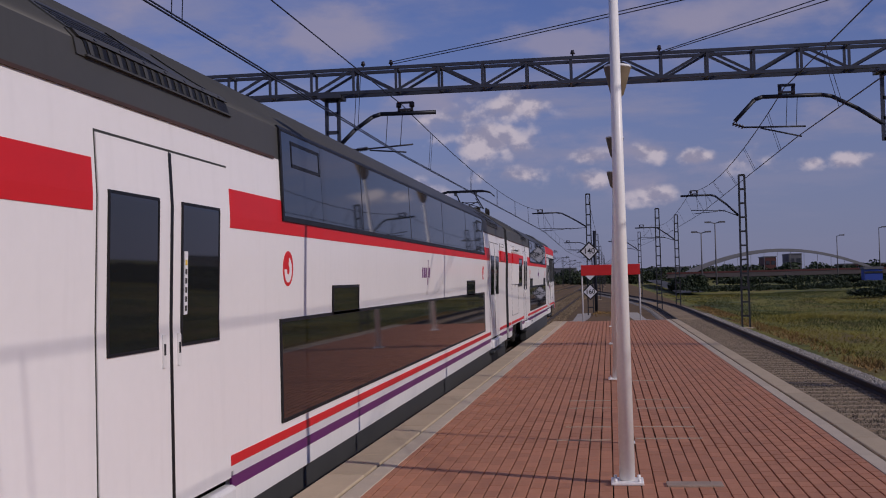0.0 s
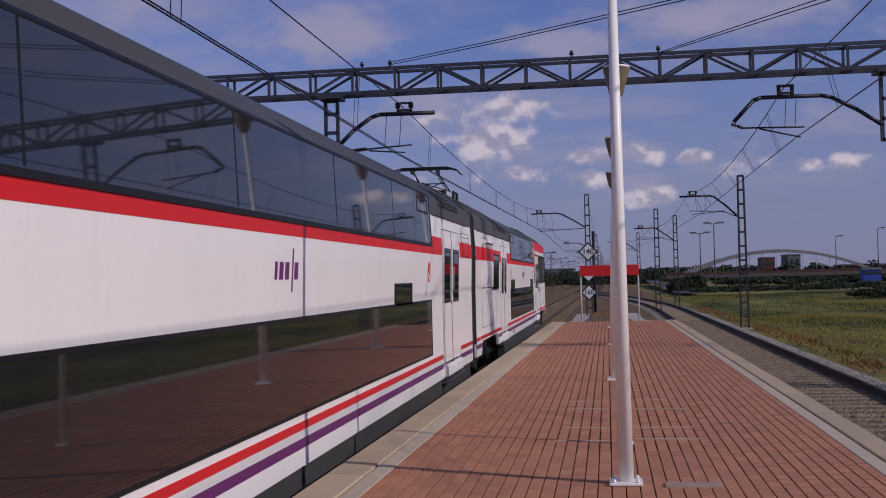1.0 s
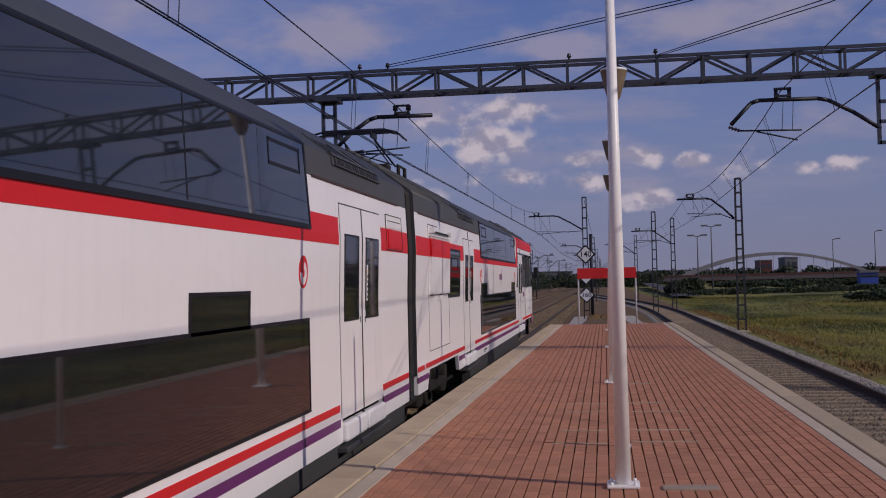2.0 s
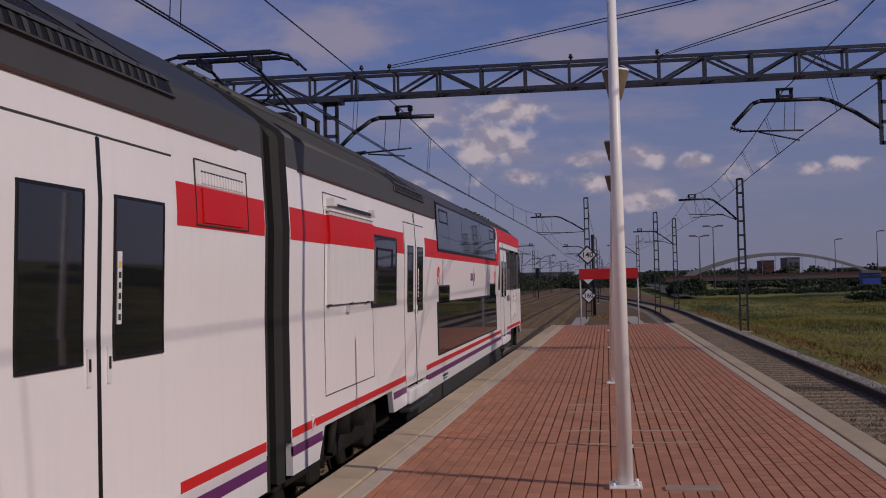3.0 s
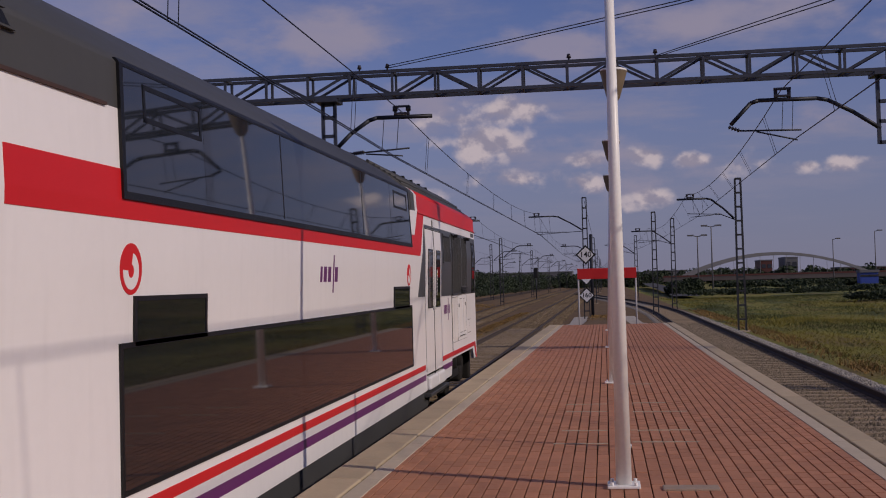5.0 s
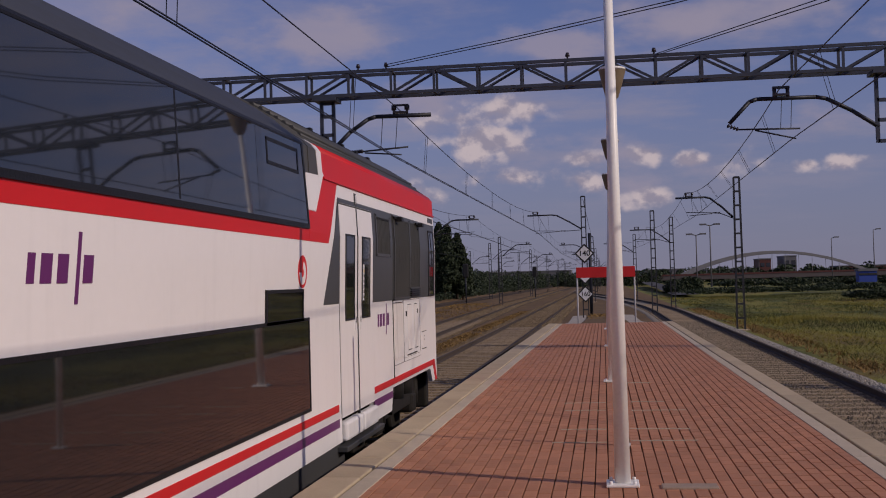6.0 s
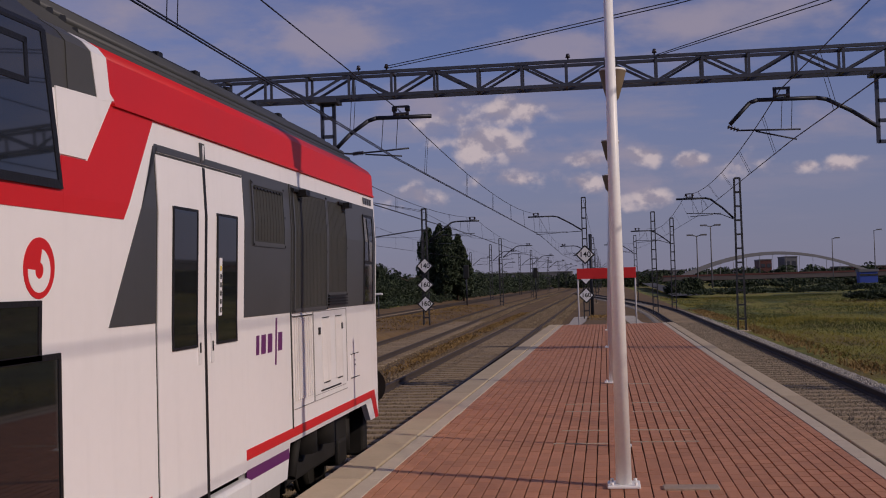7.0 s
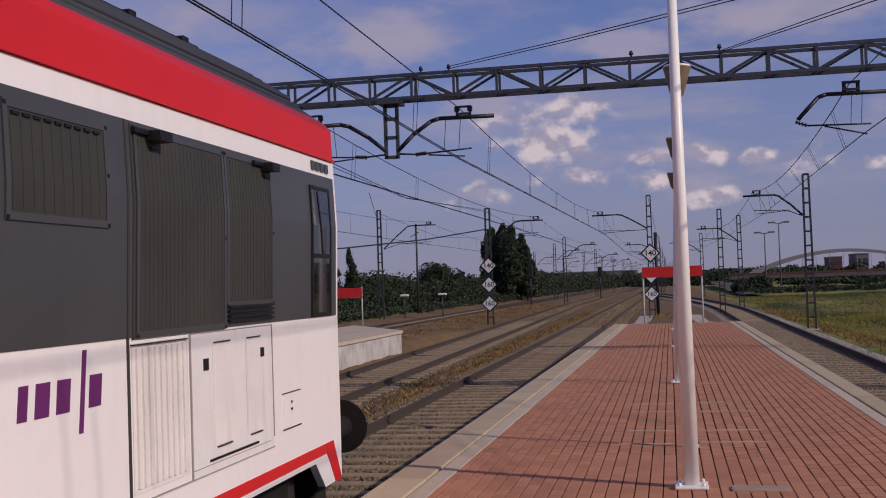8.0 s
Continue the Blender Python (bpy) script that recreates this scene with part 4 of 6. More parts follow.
    for a, b, z0, z1, pitch, label in ((24.02, 24.73, 2.63, 3.03, 0.075, "ribbed square grille"), (25.04, 26.02, 2.135, 3.065, 0.05, "tall ribbed grille"), (26.09, 26.76, 2.25, 3.065, 0.05, "narrow ribbed grille")):
        g = plate("grille", car, rect(a, b, z0, z1), GRIME, 0.010, label)
        k = int((ty(b) - ty(a)) / pitch)
        for i in range(k):
            c, w = a + (b - a) * (i + 0.2) / k, (b - a) / k
            pa = [(ty(c), tz(z0 + 0.012)), (ty(c + 0.6 * w), tz(z0 + 0.012)), (ty(c + 0.6 * w), tz(z1 - 0.012)), (ty(c), tz(z1 - 0.012))]
            plate("grille_rib", g, pa, GRIME, 0.0114 + 0.02 * (pitch - 0.05), depth=0.006)
        bm = BM()
        inner = rect(a, b, z0, z1)
        outer = grow(inner, 0.035)
        for i in range(4):
            panel(bm, [outer[i], outer[(i + 1) % 4], inner[(i + 1) % 4], inner[i]], 0.015, 0, 0.02)
        part("grille_frame", bm, GREY, g)
        for y, z in ((a - 0.02, z0 - 0.02), (b + 0.02, z0 - 0.02), (a - 0.02, z1 + 0.015), (b + 0.02, z1 + 0.015), (b + 0.02, (z0 + z1) / 2)):
            plate("rivet", g, [(ty(y) - 0.009, tz(z) - 0.009), (ty(y) + 0.009, tz(z) - 0.009), (ty(y) + 0.009, tz(z) + 0.009), (ty(y) - 0.009, tz(z) + 0.009)], BLACK, 0.019, depth=0.01)
    for i in range(9):
        c = 24.04 + 0.075 * i
        plate("grille_slot", car, rect(c, c + 0.05, 3.005, 3.018), BLACK, 0.021, depth=0.01)
    bm = BM()
    for z in (2.137, 2.163, 2.189, 2.215):
        panel(bm, rect(26.08, 26.77, z, z + 0.013), 0.030, 0, 0.03)
    part("louvre", bm, BLACK, car)
    for a in (25.13, 26.62):
        bm = BM()
        panel(bm, rect(a, a + 0.13, 3.035, 3.085), 0.10, 0, 0.09)
        panel(bm, rect(a - 0.14, a, 3.06, 3.085), 0.035, 0, 0.03)
        panel(bm, rect(a + 0.03, a + 0.09, 3.0, 3.012), 0.03, 0, 0.02)
        part("bracket", bm, BLACK, car, "black lamp bracket")
    bm = BM()
    for y, z0, z1 in ((24.93, 1.22, 3.115), (24.98, 2.1, 3.1)):
        panel(bm, [(ty(y), tz(z0)), (ty(y) + 0.018, tz(z0)), (ty(y) + 0.018, tz(z1)), (ty(y), tz(z1))], 0.009, 0, 0.01)
    part("panel_seam", bm, GRIME, car)
    w = window(car, rect(27.56, 27.94, 2.14, 3.0), GLASS, "narrow cab window", 0.03)
    bm = BM()
    panel(bm, rect(27.56, 27.94, 2.52, 2.55), 0.018, 0, 0.02)
    panel(bm, [(ty(27.76), tz(2.55)), (ty(27.78), tz(2.55)), (ty(27.70), tz(2.99)), (ty(27.68), tz(2.99))], 0.017, 0, 0.02)
    part("sash_bar", bm, BLACK, w)
    # white fluted sheet and service hatch
    sheet = plate("fluted_sheet", car, rect(24.97, 25.56, 1.40, 2.085), DIRTY, 0.006, "rain-stained white fluted sheet")
    for i in range(9):
        a = 25.0 + 0.061 * i
        plate("flute", sheet, [(ty(a), tz(1.425)), (ty(a) + 0.036, tz(1.425)), (ty(a) + 0.036, tz(2.06)), (ty(a), tz(2.06))], DIRTY, 0.018, depth=0.02)
    plate("sheet_lip", sheet, rect(24.965, 25.54, 2.074, 2.080), GRIME, 0.020)
    hatch = plate("service_hatch", car, rect(25.60, 26.755, 1.36, 2.093), STEPW, 0.006, "raised white service hatch")
    bm = BM()
    for a, e, z0, z1 in ((25.585, 25.597, 1.36, 2.095), (26.758, 26.768, 1.42, 2.095), (25.6, 26.76, 2.093, 2.099), (25.0, 26.76, 1.355, 1.361), (25.6, 26.7, 1.40, 1.404)):
        panel(bm, rect(a, e, z0, z1), 0.009, 0, 0.01)
    part("hatch_seam", bm, SEAM, hatch)
    for a, e in ((25.86, 26.15), (26.33, 26.60)):
        plate("hatch_rib", hatch, rect(a, e, 1.49, 2.03), DIRTY, 0.010, depth=0.01)
    for name, a, e, z0, z1 in (("latch", 25.745, 25.80, 1.90, 1.96), ("latch", 26.555, 26.61, 1.915, 1.97), ("hatch_slot", 25.80, 26.49, 1.418, 1.430), ("hatch_slot", 25.9, 26.1, 1.478, 1.486), ("hatch_slot", 26.38, 26.56, 1.478, 1.486),
                               ("hatch_slot", 25.88, 26.1, 2.035, 2.042), ("hatch_slot", 26.35, 26.56, 2.035, 2.042)):
        plate(name, hatch, rect(a, e, z0, z1), BLACK if name == "latch" or a < 25.85 else GRIME, 0.015, depth=0.01)
    flap = plate("small_flap", car, rect(26.94, 27.26, 1.435, 1.65), WHITE, 0.005)
    for a, e, z0, z1 in ((26.93, 27.27, 1.426, 1.433), (26.93, 27.27, 1.652, 1.658), (27.08, 27.105, 1.585, 1.60), (27.075, 27.11, 1.54, 1.555)):
        plate("flap_mark", flap, rect(a, e, z0, z1), GRIME, 0.008, depth=0.006)
    # unreadable-number bars over the cab window
    bm = BM()
    for i in range(4):
        a = 27.62 + 0.1 * i
        panel(bm, rect(a, a + 0.07, 3.145, 3.21), 0.012, 0, 0.01)
    part("number_bars", bm, GREY, car)
    roof_vent(car, 9.93, 11.88)
    drip_rail(car, 5.75, 12.75)
    roof_ribs(car, 5.6, 12.4, RIBS)
    roof_ribs(car, 21.95, 28.05, CAB_RIBS)
    bm = BM()
    xr, zr = HALF - 0.76 * 1.1375, tz(4.0)
    tube(bm, (xr, ty(22.4), zr), (xr, ty(27.5), zr), 0.022, n=8)
    for y in (24.2, 24.95, 25.7, 26.45, 27.2):
        box(bm, xr - 0.05, xr + 0.05, ty(y), ty(y) + 0.10, zr - 0.06, zr + 0.035, 0, 0.012)
    part("roof_conduit", bm, BLACK, car, "black clamped roof conduit")
    # buffer and coupler gear at the nose
    for sx in (-1, 1):
        bm = BM()
        yb = ty(28.15)
        tube(bm, (sx * 0.96, yb + 0.6, 1.05), (sx * 0.96, yb + 1.62, 1.05), 0.11, n=16)
        tube(bm, (sx * 0.96, yb + 1.62, 1.05), (sx * 0.96, yb + 1.70, 1.05), 0.26, 0.22, n=28)
        part("buffer", bm, UNDER, car, "round black buffer")
    bm = BM()
    box(bm, -1.3, 1.3, ty(28.15) - 0.2, ty(28.15) + 0.04, 0.4, tz(1.12), 0, 0.03)
    box(bm, -1.05, 1.05, ty(28.15) + 0.03, ty(28.15) + 1.0, 0.6, tz(1.12), 0, 0.03)
    part("buffer_beam", bm, UNDER, car)
    # front of the cab, drawn in towards its middle
    bm = BM()
    ring = [(x, z) for x, z in PROFILE] + [(-x, z) for x, z in PROFILE[-2::-1]]
    a = [bm.verts.new((x * 0.97, ty(28.15) - 0.01, z - 0.02)) for x, z in ring]
    c = [bm.verts.new((x * 0.72, ty(28.15) + 1.0, tz(1.12) + (z - tz(1.12)) * 0.86)) for x, z in ring]
    n = len(ring)
    for i in range(n):
        bm.faces.new((a[i], a[(i + 1) % n], c[(i + 1) % n], c[i])).material_index = 0 if ring[i][1] < tz(3.75) else 1
    bm.faces.new(c)
    part("cab_front", bm, [RED, ROOF], car)
    return car


def pantograph(car, y):
    """Raised collector: head, thin arms slanting to a foot on the roof behind it."""
    p = thing_part("pantograph", car)
    zr, zt = tz(4.12), PANTO_TOP
    yb = y + 1.9
    bm = BM()
    for sx in (-0.45, 0.45):
        bar(bm, (sx, yb - 0.5, zr + 0.12), (sx, yb + 0.35, zr + 0.12), 0.035)
        for sy in (-0.4, 0.25):
            tube(bm, (sx, yb + sy, zr - 0.1), (sx, yb + sy, zr + 0.11), 0.035, n=10)
    box(bm, -0.2, 0.2, yb - 0.15, yb + 0.2, zr, zr + 0.2, 0, 0.03)
    part("foot", bm, UNDER, p)
    zm = zr + 0.22 * (zt - zr)
    for sx in (-1, 1):
        bm = BM()
        tube(bm, (sx * 0.32, yb, zr + 0.15), (sx * 0.28, y + 0.2, zt - 0.14), 0.018, n=8)
        part("upper_arm", bm, DSTEEL, p)
        bm = BM()
        tube(bm, (sx * 0.32, yb - 0.35, zr + 0.15), (-sx * 0.25, y + 1.0, zr + 0.55 * (zt - zr)), 0.013, n=6)
        part("brace", bm, DSTEEL, p)
        bm = BM()
        tube(bm, (sx * 0.3, yb - 0.45, zr + 0.15), (sx * 0.27, y + 0.3, zt - 0.22), 0.012, n=6)
        part("lower_arm", bm, DSTEEL, p)
    bm = BM()
    tube(bm, (-0.3, y + 1.0, zr + 0.5 * (zt - zr)), (0.3, y + 1.0, zr + 0.5 * (zt - zr)), 0.013, n=6)
    part("cross_tube", bm, DSTEEL, p)
    for sy in (-0.16, 0.16):
        bm = BM()
        box(bm, -0.55, 0.55, y + sy - 0.035, y + sy + 0.035, zt - 0.05, zt, 0, 0.01)
        for sx in (-1, 1):
            tube(bm, (sx * 0.54, y + sy, zt - 0.025), (sx * 0.74, y + sy, zt - 0.07), 0.018, n=8)
            tube(bm, (sx * 0.74, y + sy, zt - 0.07), (sx * 0.86, y + sy, zt - 0.19), 0.015, n=8)
        part("collector_strip", bm, DSTEEL, p)
    for sx in (-0.3, 0.3):
        bm = BM()
        box(bm, sx - 0.02, sx + 0.02, y - 0.2, y + 0.24, zt - 0.15, zt - 0.045, 0, 0.01)
        part("head_bracket", bm, DSTEEL, p)


PANTO_TOP = 5.06
MIDDLE_CAR = middle_car()
CAB_CAR = cab_car()
pantograph(CAB_CAR, 8.95)

# ---- platform furniture ----
def lamp_post(y, x):
    p = thing("lamp_post", "slim white tapered lamp post on the brick platform", "lamp post", pose(x, y, 0, 0, 0, 0), "lamp posts along the platform")
    bm = BM()
    tube(bm, (0, 0, 0.02), (0, 0, 4.45), 0.062, 0.032, n=20)
    part("post", bm, POLEW, p)
    bm = BM()
    box(bm, -0.125, 0.125, -0.125, 0.125, 0.0, 0.022, 0, 0.006)
    for sx in (-0.09, 0.09):
        for sy in (-0.09, 0.09):
            tube(bm, (sx, sy, 0.02), (sx, sy, 0.045), 0.014, n=6)
    part("base_plate", bm, POLEW, p)
    bm = BM()
    n = 24
    rows = []
    for r, z in ((0.045, 4.33), (0.10, 4.40), (0.16, 4.62), (0.205, 4.80), (0.21, 4.82), (0.19, 4.82), (0.12, 4.6), (0.05, 4.5)):
        rows.append([bm.verts.new((r * math.cos(2 * math.pi * i / n), r * math.sin(2 * math.pi * i / n), z)) for i in range(n)])
    for a, b in zip(rows, rows[1:]):
        for i in range(n):
            f = bm.faces.new((a[i], a[(i + 1) % n], b[(i + 1) % n], b[i]))
            f.smooth = True
    bm.faces.new(rows[-1])
    part("funnel_lantern", bm, CUP, p, "tan funnel-shaped lantern on the post")
    bm = BM()
    tube(bm, (0, 0, 4.815), (0, 0, 4.85), 0.215, 0.20, n=24)
    part("lantern_lid", bm, POLEW, p, "pale lantern lid")
    return p


FIRST_POST = lamp_post(8.7, 0.098)
for x, y in ((0.075, 17.3), (0.085, 26.2), (0.09, 34.9)):
    copy_thing(FIRST_POST, pose(x, y, 0, 0, 1.8, 0))

bm = BM()
tube(bm, (0, 0, 0), (0, 0, 2.75), 0.03, n=12)
box(bm, -0.06, 0.06, -0.06, 0.06, 0, 0.015)
tagged(part("slim_post", bm, POLEW, at=pose(0.145, 10.75, 0)), "short slim white post behind the lamp post", "post")

bm = BM()
box(bm, -0.21, 0.21, -0.09, 0.09, -0.02, 0.012, 0, 0.006)
tagged(part("cover_plate", bm, COVER, at=pose(0.60, 8.62, 0)), "worn tan inspection cover in the brick paving", "cover plate")


def text_mesh(body, size, mat, parent, at):
    cu = bpy.data.curves.new("digits", "FONT")
    cu.body, cu.size, cu.align_x, cu.align_y, cu.extrude = body, size, "CENTER", "CENTER", 0.004
    cu.offset = 0.006
    tmp = bpy.data.objects.new("tmp", cu)
    me = bpy.data.meshes.new_from_object(tmp)
    bpy.data.objects.remove(tmp)
    me.materials.append(mat)
    ob = new("digits", me)
    ob.parent = parent
    ob.matrix_basis = at
    return ob


def speed_board(body, at, half, label, marks=False):
    s = thing("speed_board", label, "railway sign", at, "diamond speed boards")
    bm = BM()
    for h, y0, y1, mi in ((half, -0.012, 0.012, 0), (half * 0.80, -0.018, -0.006, 1)):
        va = [bm.verts.new((x, y0, z)) for x, z in ((0, -h), (h, 0), (0, h), (-h, 0))]
        vb = [bm.verts.new((x, y1, z)) for x, z in ((0, -h), (h, 0), (0, h), (-h, 0))]
        bm.faces.new(va).material_index = mi
        bm.faces.new(vb[::-1]).material_index = mi
        for i in range(4):
            bm.faces.new((va[i], vb[i], vb[(i + 1) % 4], va[(i + 1) % 4])).material_index = mi
    part("plate", bm, [SIGNK, SIGNW], s)
    if body:
        text_mesh(body, half * 0.78, SIGNK, s, pose(0, -0.02, 0, 90, 0, 0))
    return s


def red_board(x0, x1, y, z0, z1, zb, label):
    b = thing("stop_board", label, "railway sign", pose((x0 + x1) / 2, y, zb))
    w = (x1 - x0) / 2
    bm = BM()
    box(bm, -w, w, -0.015, 0.015, z0 - zb, z1 - zb, 0, 0.006)
    part("board", bm, SIGNR, b, "long plain red board")
    for sx in (-w + 0.03, w - 0.03):
        bm = BM()
        tube(bm, (sx, 0.045, 0), (sx, 0.045, z1 - zb + 0.03), 0.03, n=10)
        part("post", bm, POSTG, b)
    return b


red_board(-0.98, 1.12, 40.25, 1.62, 2.0, -0.9, "long red board on two grey posts at the platform end")


# ---- overhead line ----
def lattice_mast(x, y, top, label="slender lattice steel mast of the overhead line", width=0.34, base=RAIL - 0.3):
    m = thing("lattice_mast", label, "mast", pose(x, y, base), "overhead line masts")
    h = top - base
    for s in (-1, 1):
        for q in (-0.09, 0.09):
            bm = BM()
            bar(bm, (s * width / 2, q, 0), (s * width * 0.36, q, h), 0.065)
            part("leg", bm, MASTS, m)
    n = int(h / 0.62)
    for i in range(n + 1):
        z = max(h * i / n, 0.05)
        k = width * (0.5 - 0.14 * i / n)
        bm = BM()
        for q in (-0.09, 0.09):
            bar(bm, (-k, q, z), (k, q, z), 0.075)
        part("batten", bm, MASTS, m)
    bm = BM()
    box(bm, -0.35, 0.35, -0.3, 0.3, -0.3, 0.12, 0, 0.03)
    part("footing", bm, CONC, m)
    return m


def insulator(bm, a, b, n=5, r=0.05):
    a, b = Vector(a), Vector(b)
    for i in range(n):
        c = a.lerp(b, (i + 0.5) / n)
        d = (b - a).normalized() * 0.018
        tube(bm, c - d, c + d, r, r * 0.55, n=10)
    tube(bm, a, b, r * 0.35, n=6)


def cantilever(x_post, y, x_wire, z_foot, z_arm, z_wire, reach=0.6, name="overhead_bracket"):
    """A bent bracket that carries the catenary at x_wire and steadies the contact wire."""
    c = thing(name, "dark bent steel bracket holding the overhead wires", "overhead bracket", pose(x_post, y, 0), "overhead brackets")
    s = 1 if x_wire > x_post else -1
    L = abs(x_wire - x_post)
    bm = BM()
    pts = [(0.12, z_foot), (0.30 * L, z_foot + (z_arm - z_foot) * 0.52), (0.55 * L, z_arm - 0.05), (0.66 * L, z_arm), (L + reach, z_arm - 0.01)]
    for (a, za), (b, zb) in zip(pts, pts[1:]):
        tube(bm, (s * a, 0, za), (s * b, 0, zb), 0.045, n=8)
    part("arm", bm, DSTEEL, c)
    bm = BM()
    box(bm, s * L - 0.16, s * L + 0.16, -0.05, 0.05, z_arm + 0.05, z_arm + 0.09)
    for k in (-0.14, 0.14):
        tube(bm, (s * L + k, 0, z_arm), (s * L + k, 0, z_arm + 0.22), 0.03, n=8)
        tube(bm, (s * L + k, 0, z_arm + 0.12), (s * L + k, 0, z_arm + 0.22), 0.055, n=10)
    box(bm, s * L - 0.17, s * L + 0.17, -0.03, 0.03, z_arm + 0.2, z_arm + 0.24)
    part("saddle", bm, INSUL, c)
    bm = BM()
    za = z_wire + 0.06
    tube(bm, (s * 0.35 * L, 0, za + 0.05), (s * (L + 0.15), 0, za + 0.12), 0.018, n=6)
    tube(bm, (s * 0.5 * L, 0, za + 0.03), (s * L, 0, za - 0.04), 0.016, n=6)
    for k in (0.72, 0.92):
        tube(bm, (s * k * L, 0, za + 0.1), (s * (k * L + 0.06), 0, z_arm), 0.008, n=5)
    tube(bm, (s * 0.1, 0, z_foot - 0.05), (s * 0.35 * L, 0, za + 0.05), 0.02, n=6)
    part("steady_arm", bm, DSTEEL, c)
    bm = BM()
    insulator(bm, (s * 0.33 * L, 0, za + 0.05), (s * 0.48 * L, 0, za + 0.07))
    part("insulator", bm, INSUL, c)
    return c


def wire_run(name, label, pts, r=0.009):
    bm = BM()
    for a, b in zip(pts, pts[1:]):
        tube(bm, a, b, r, n=5, caps=False)
    return tagged(part(name, bm, WIRE), label, "overhead wire")


def catenary(xc, supports, label, lean=0.0):
    """Contact wire, sagging messenger and droppers: one line."""
    line = thing("overhead_line", label, "overhead wire")
    cw = BM()
    ms = BM()
    dr = BM()
    for span, ((ya, za, ca), (yb, zb, cb)) in enumerate(zip(supports, supports[1:])):
        n = 12
        prev = prevc = None
        for i in range(n + 1):
            k = i / n
            y = ya + (yb - ya) * k
            stag = (1 - 2 * k) * 0.18 * (-1 if span % 2 else 1)
            x = rail_x(xc, y)
            top = Vector((x + stag * 0.5, y, za + (zb - za) * k - 4 * (0.12 if ya < 0 else SAG) * k * (1 - k)))
            low = Vector((x + stag + lean, y, ca + (cb - ca) * k))
            if prev is not None:
                tube(ms, prev, top, 0.011, n=5, caps=False)
                tube(cw, prevc, low, 0.011, n=5, caps=False)
                if xc < 0:
                    tube(cw, prevc + Vector((0.05, 0, 0)), low + Vector((0.05, 0, 0)), 0.010, n=5, caps=False)
            if 0 < i < n and i % 2:
                for dx in ((0.0, 0.28) if ya < 30 else (0.0,)):
                    tube(dr, top + Vector((0, dx, 0)), low + Vector((0, dx, 0)), 0.006, n=4, caps=False)
            prev, prevc = top, low
    part("contact_wire", cw, WIRE, line)
    part("messenger", ms, WIRE, line)
    tagged(part("dropper_set", dr, WIRE, line), kind="stuff")


SAG = 0.55
CW = 4.30


def build_portal():
    """Lattice portal over the tracks with two drop posts."""
    y = 23.0
    p = thing("portal_beam", "blue-grey lattice steel portal beam across the tracks", "portal", pose(0, y, 0))
    x0, x1, zb, zt = -10.69, 9.40, 5.60, 6.09
    for q in (-0.22, 0.22):
        for z in (zb, zt):
            bm = BM()
            bar(bm, (x0, q, z), (x1, q, z), 0.065)
            part("chord", bm, STEEL, p)
    n = 22
    step = (x1 - x0) / n
    for i in range(n + 1):
        x = x0 + i * step
        bm = BM()
        for q in (-0.22, 0.22):
            bar(bm, (x, q, zb), (x, q, zt), 0.05)
        for z in (zb, zt):
            bar(bm, (x, -0.22, z), (x, 0.22, z), 0.045)
        part("upright", bm, STEEL, p)
    for i in range(n):
        x = x0 + i * step
        a, b = (zb, zt) if i % 2 else (zt, zb)
        for q in (-0.22, 0.22):
            bm = BM()
            bar(bm, (x, q, a), (x + step, q, b), 0.05)
            part("diagonal", bm, STEEL, p)
    for x in (x0 + 0.2, x1 - 0.2):
        bm = BM()
        for sx in (-0.2, 0.2):
            for q in (-0.22, 0.22):
                bar(bm, (x + sx, q, RAIL - 0.3), (x + sx, q, zt), 0.09)
        for i in range(11):
            z = RAIL + 0.2 + i * 0.62
            for q in (-0.22, 0.22):
                bar(bm, (x - 0.2, q, z), (x + 0.2, q, z), 0.05)
        part("column", bm, STEEL, p)
    for x, zl in ((-5.73, 4.35), (5.62, 4.15)):
        bm = BM()
        for sx in (-0.13, 0.13):
            bar(bm, (x + sx, 0, zl), (x + sx, 0, zb), 0.07)
        for z in (zl + 0.03, zl + 0.45, zl + 0.85, zb - 0.12):
            bar(bm, (x - 0.13, 0, z), (x + 0.13, 0, z), 0.07)
        box(bm, x - 0.24, x + 0.24, -0.28, 0.28, zb - 0.1, zb - 0.03)
        part("drop_post", bm, STEEL, p)
    bm = BM()
    for x in (-4.4, -5.0, 1.15, 5.9, -0.6):
        tube(bm, (x, -0.2, zt), (x, -0.2, zt + 0.16), 0.02, n=6)
        tube(bm, (x, -0.2, zt + 0.08), (x, -0.2, zt + 0.16), 0.05, 0.03, n=8)
    part("pin_insulators", bm, INSUL, p)


build_portal()
cantilever(-5.73, 23.0, -4.15, 4.5, 5.15, CW, 0.65)
cantilever(-5.73, 23.0, -7.45, 4.5, 5.15, CW, 0.4)


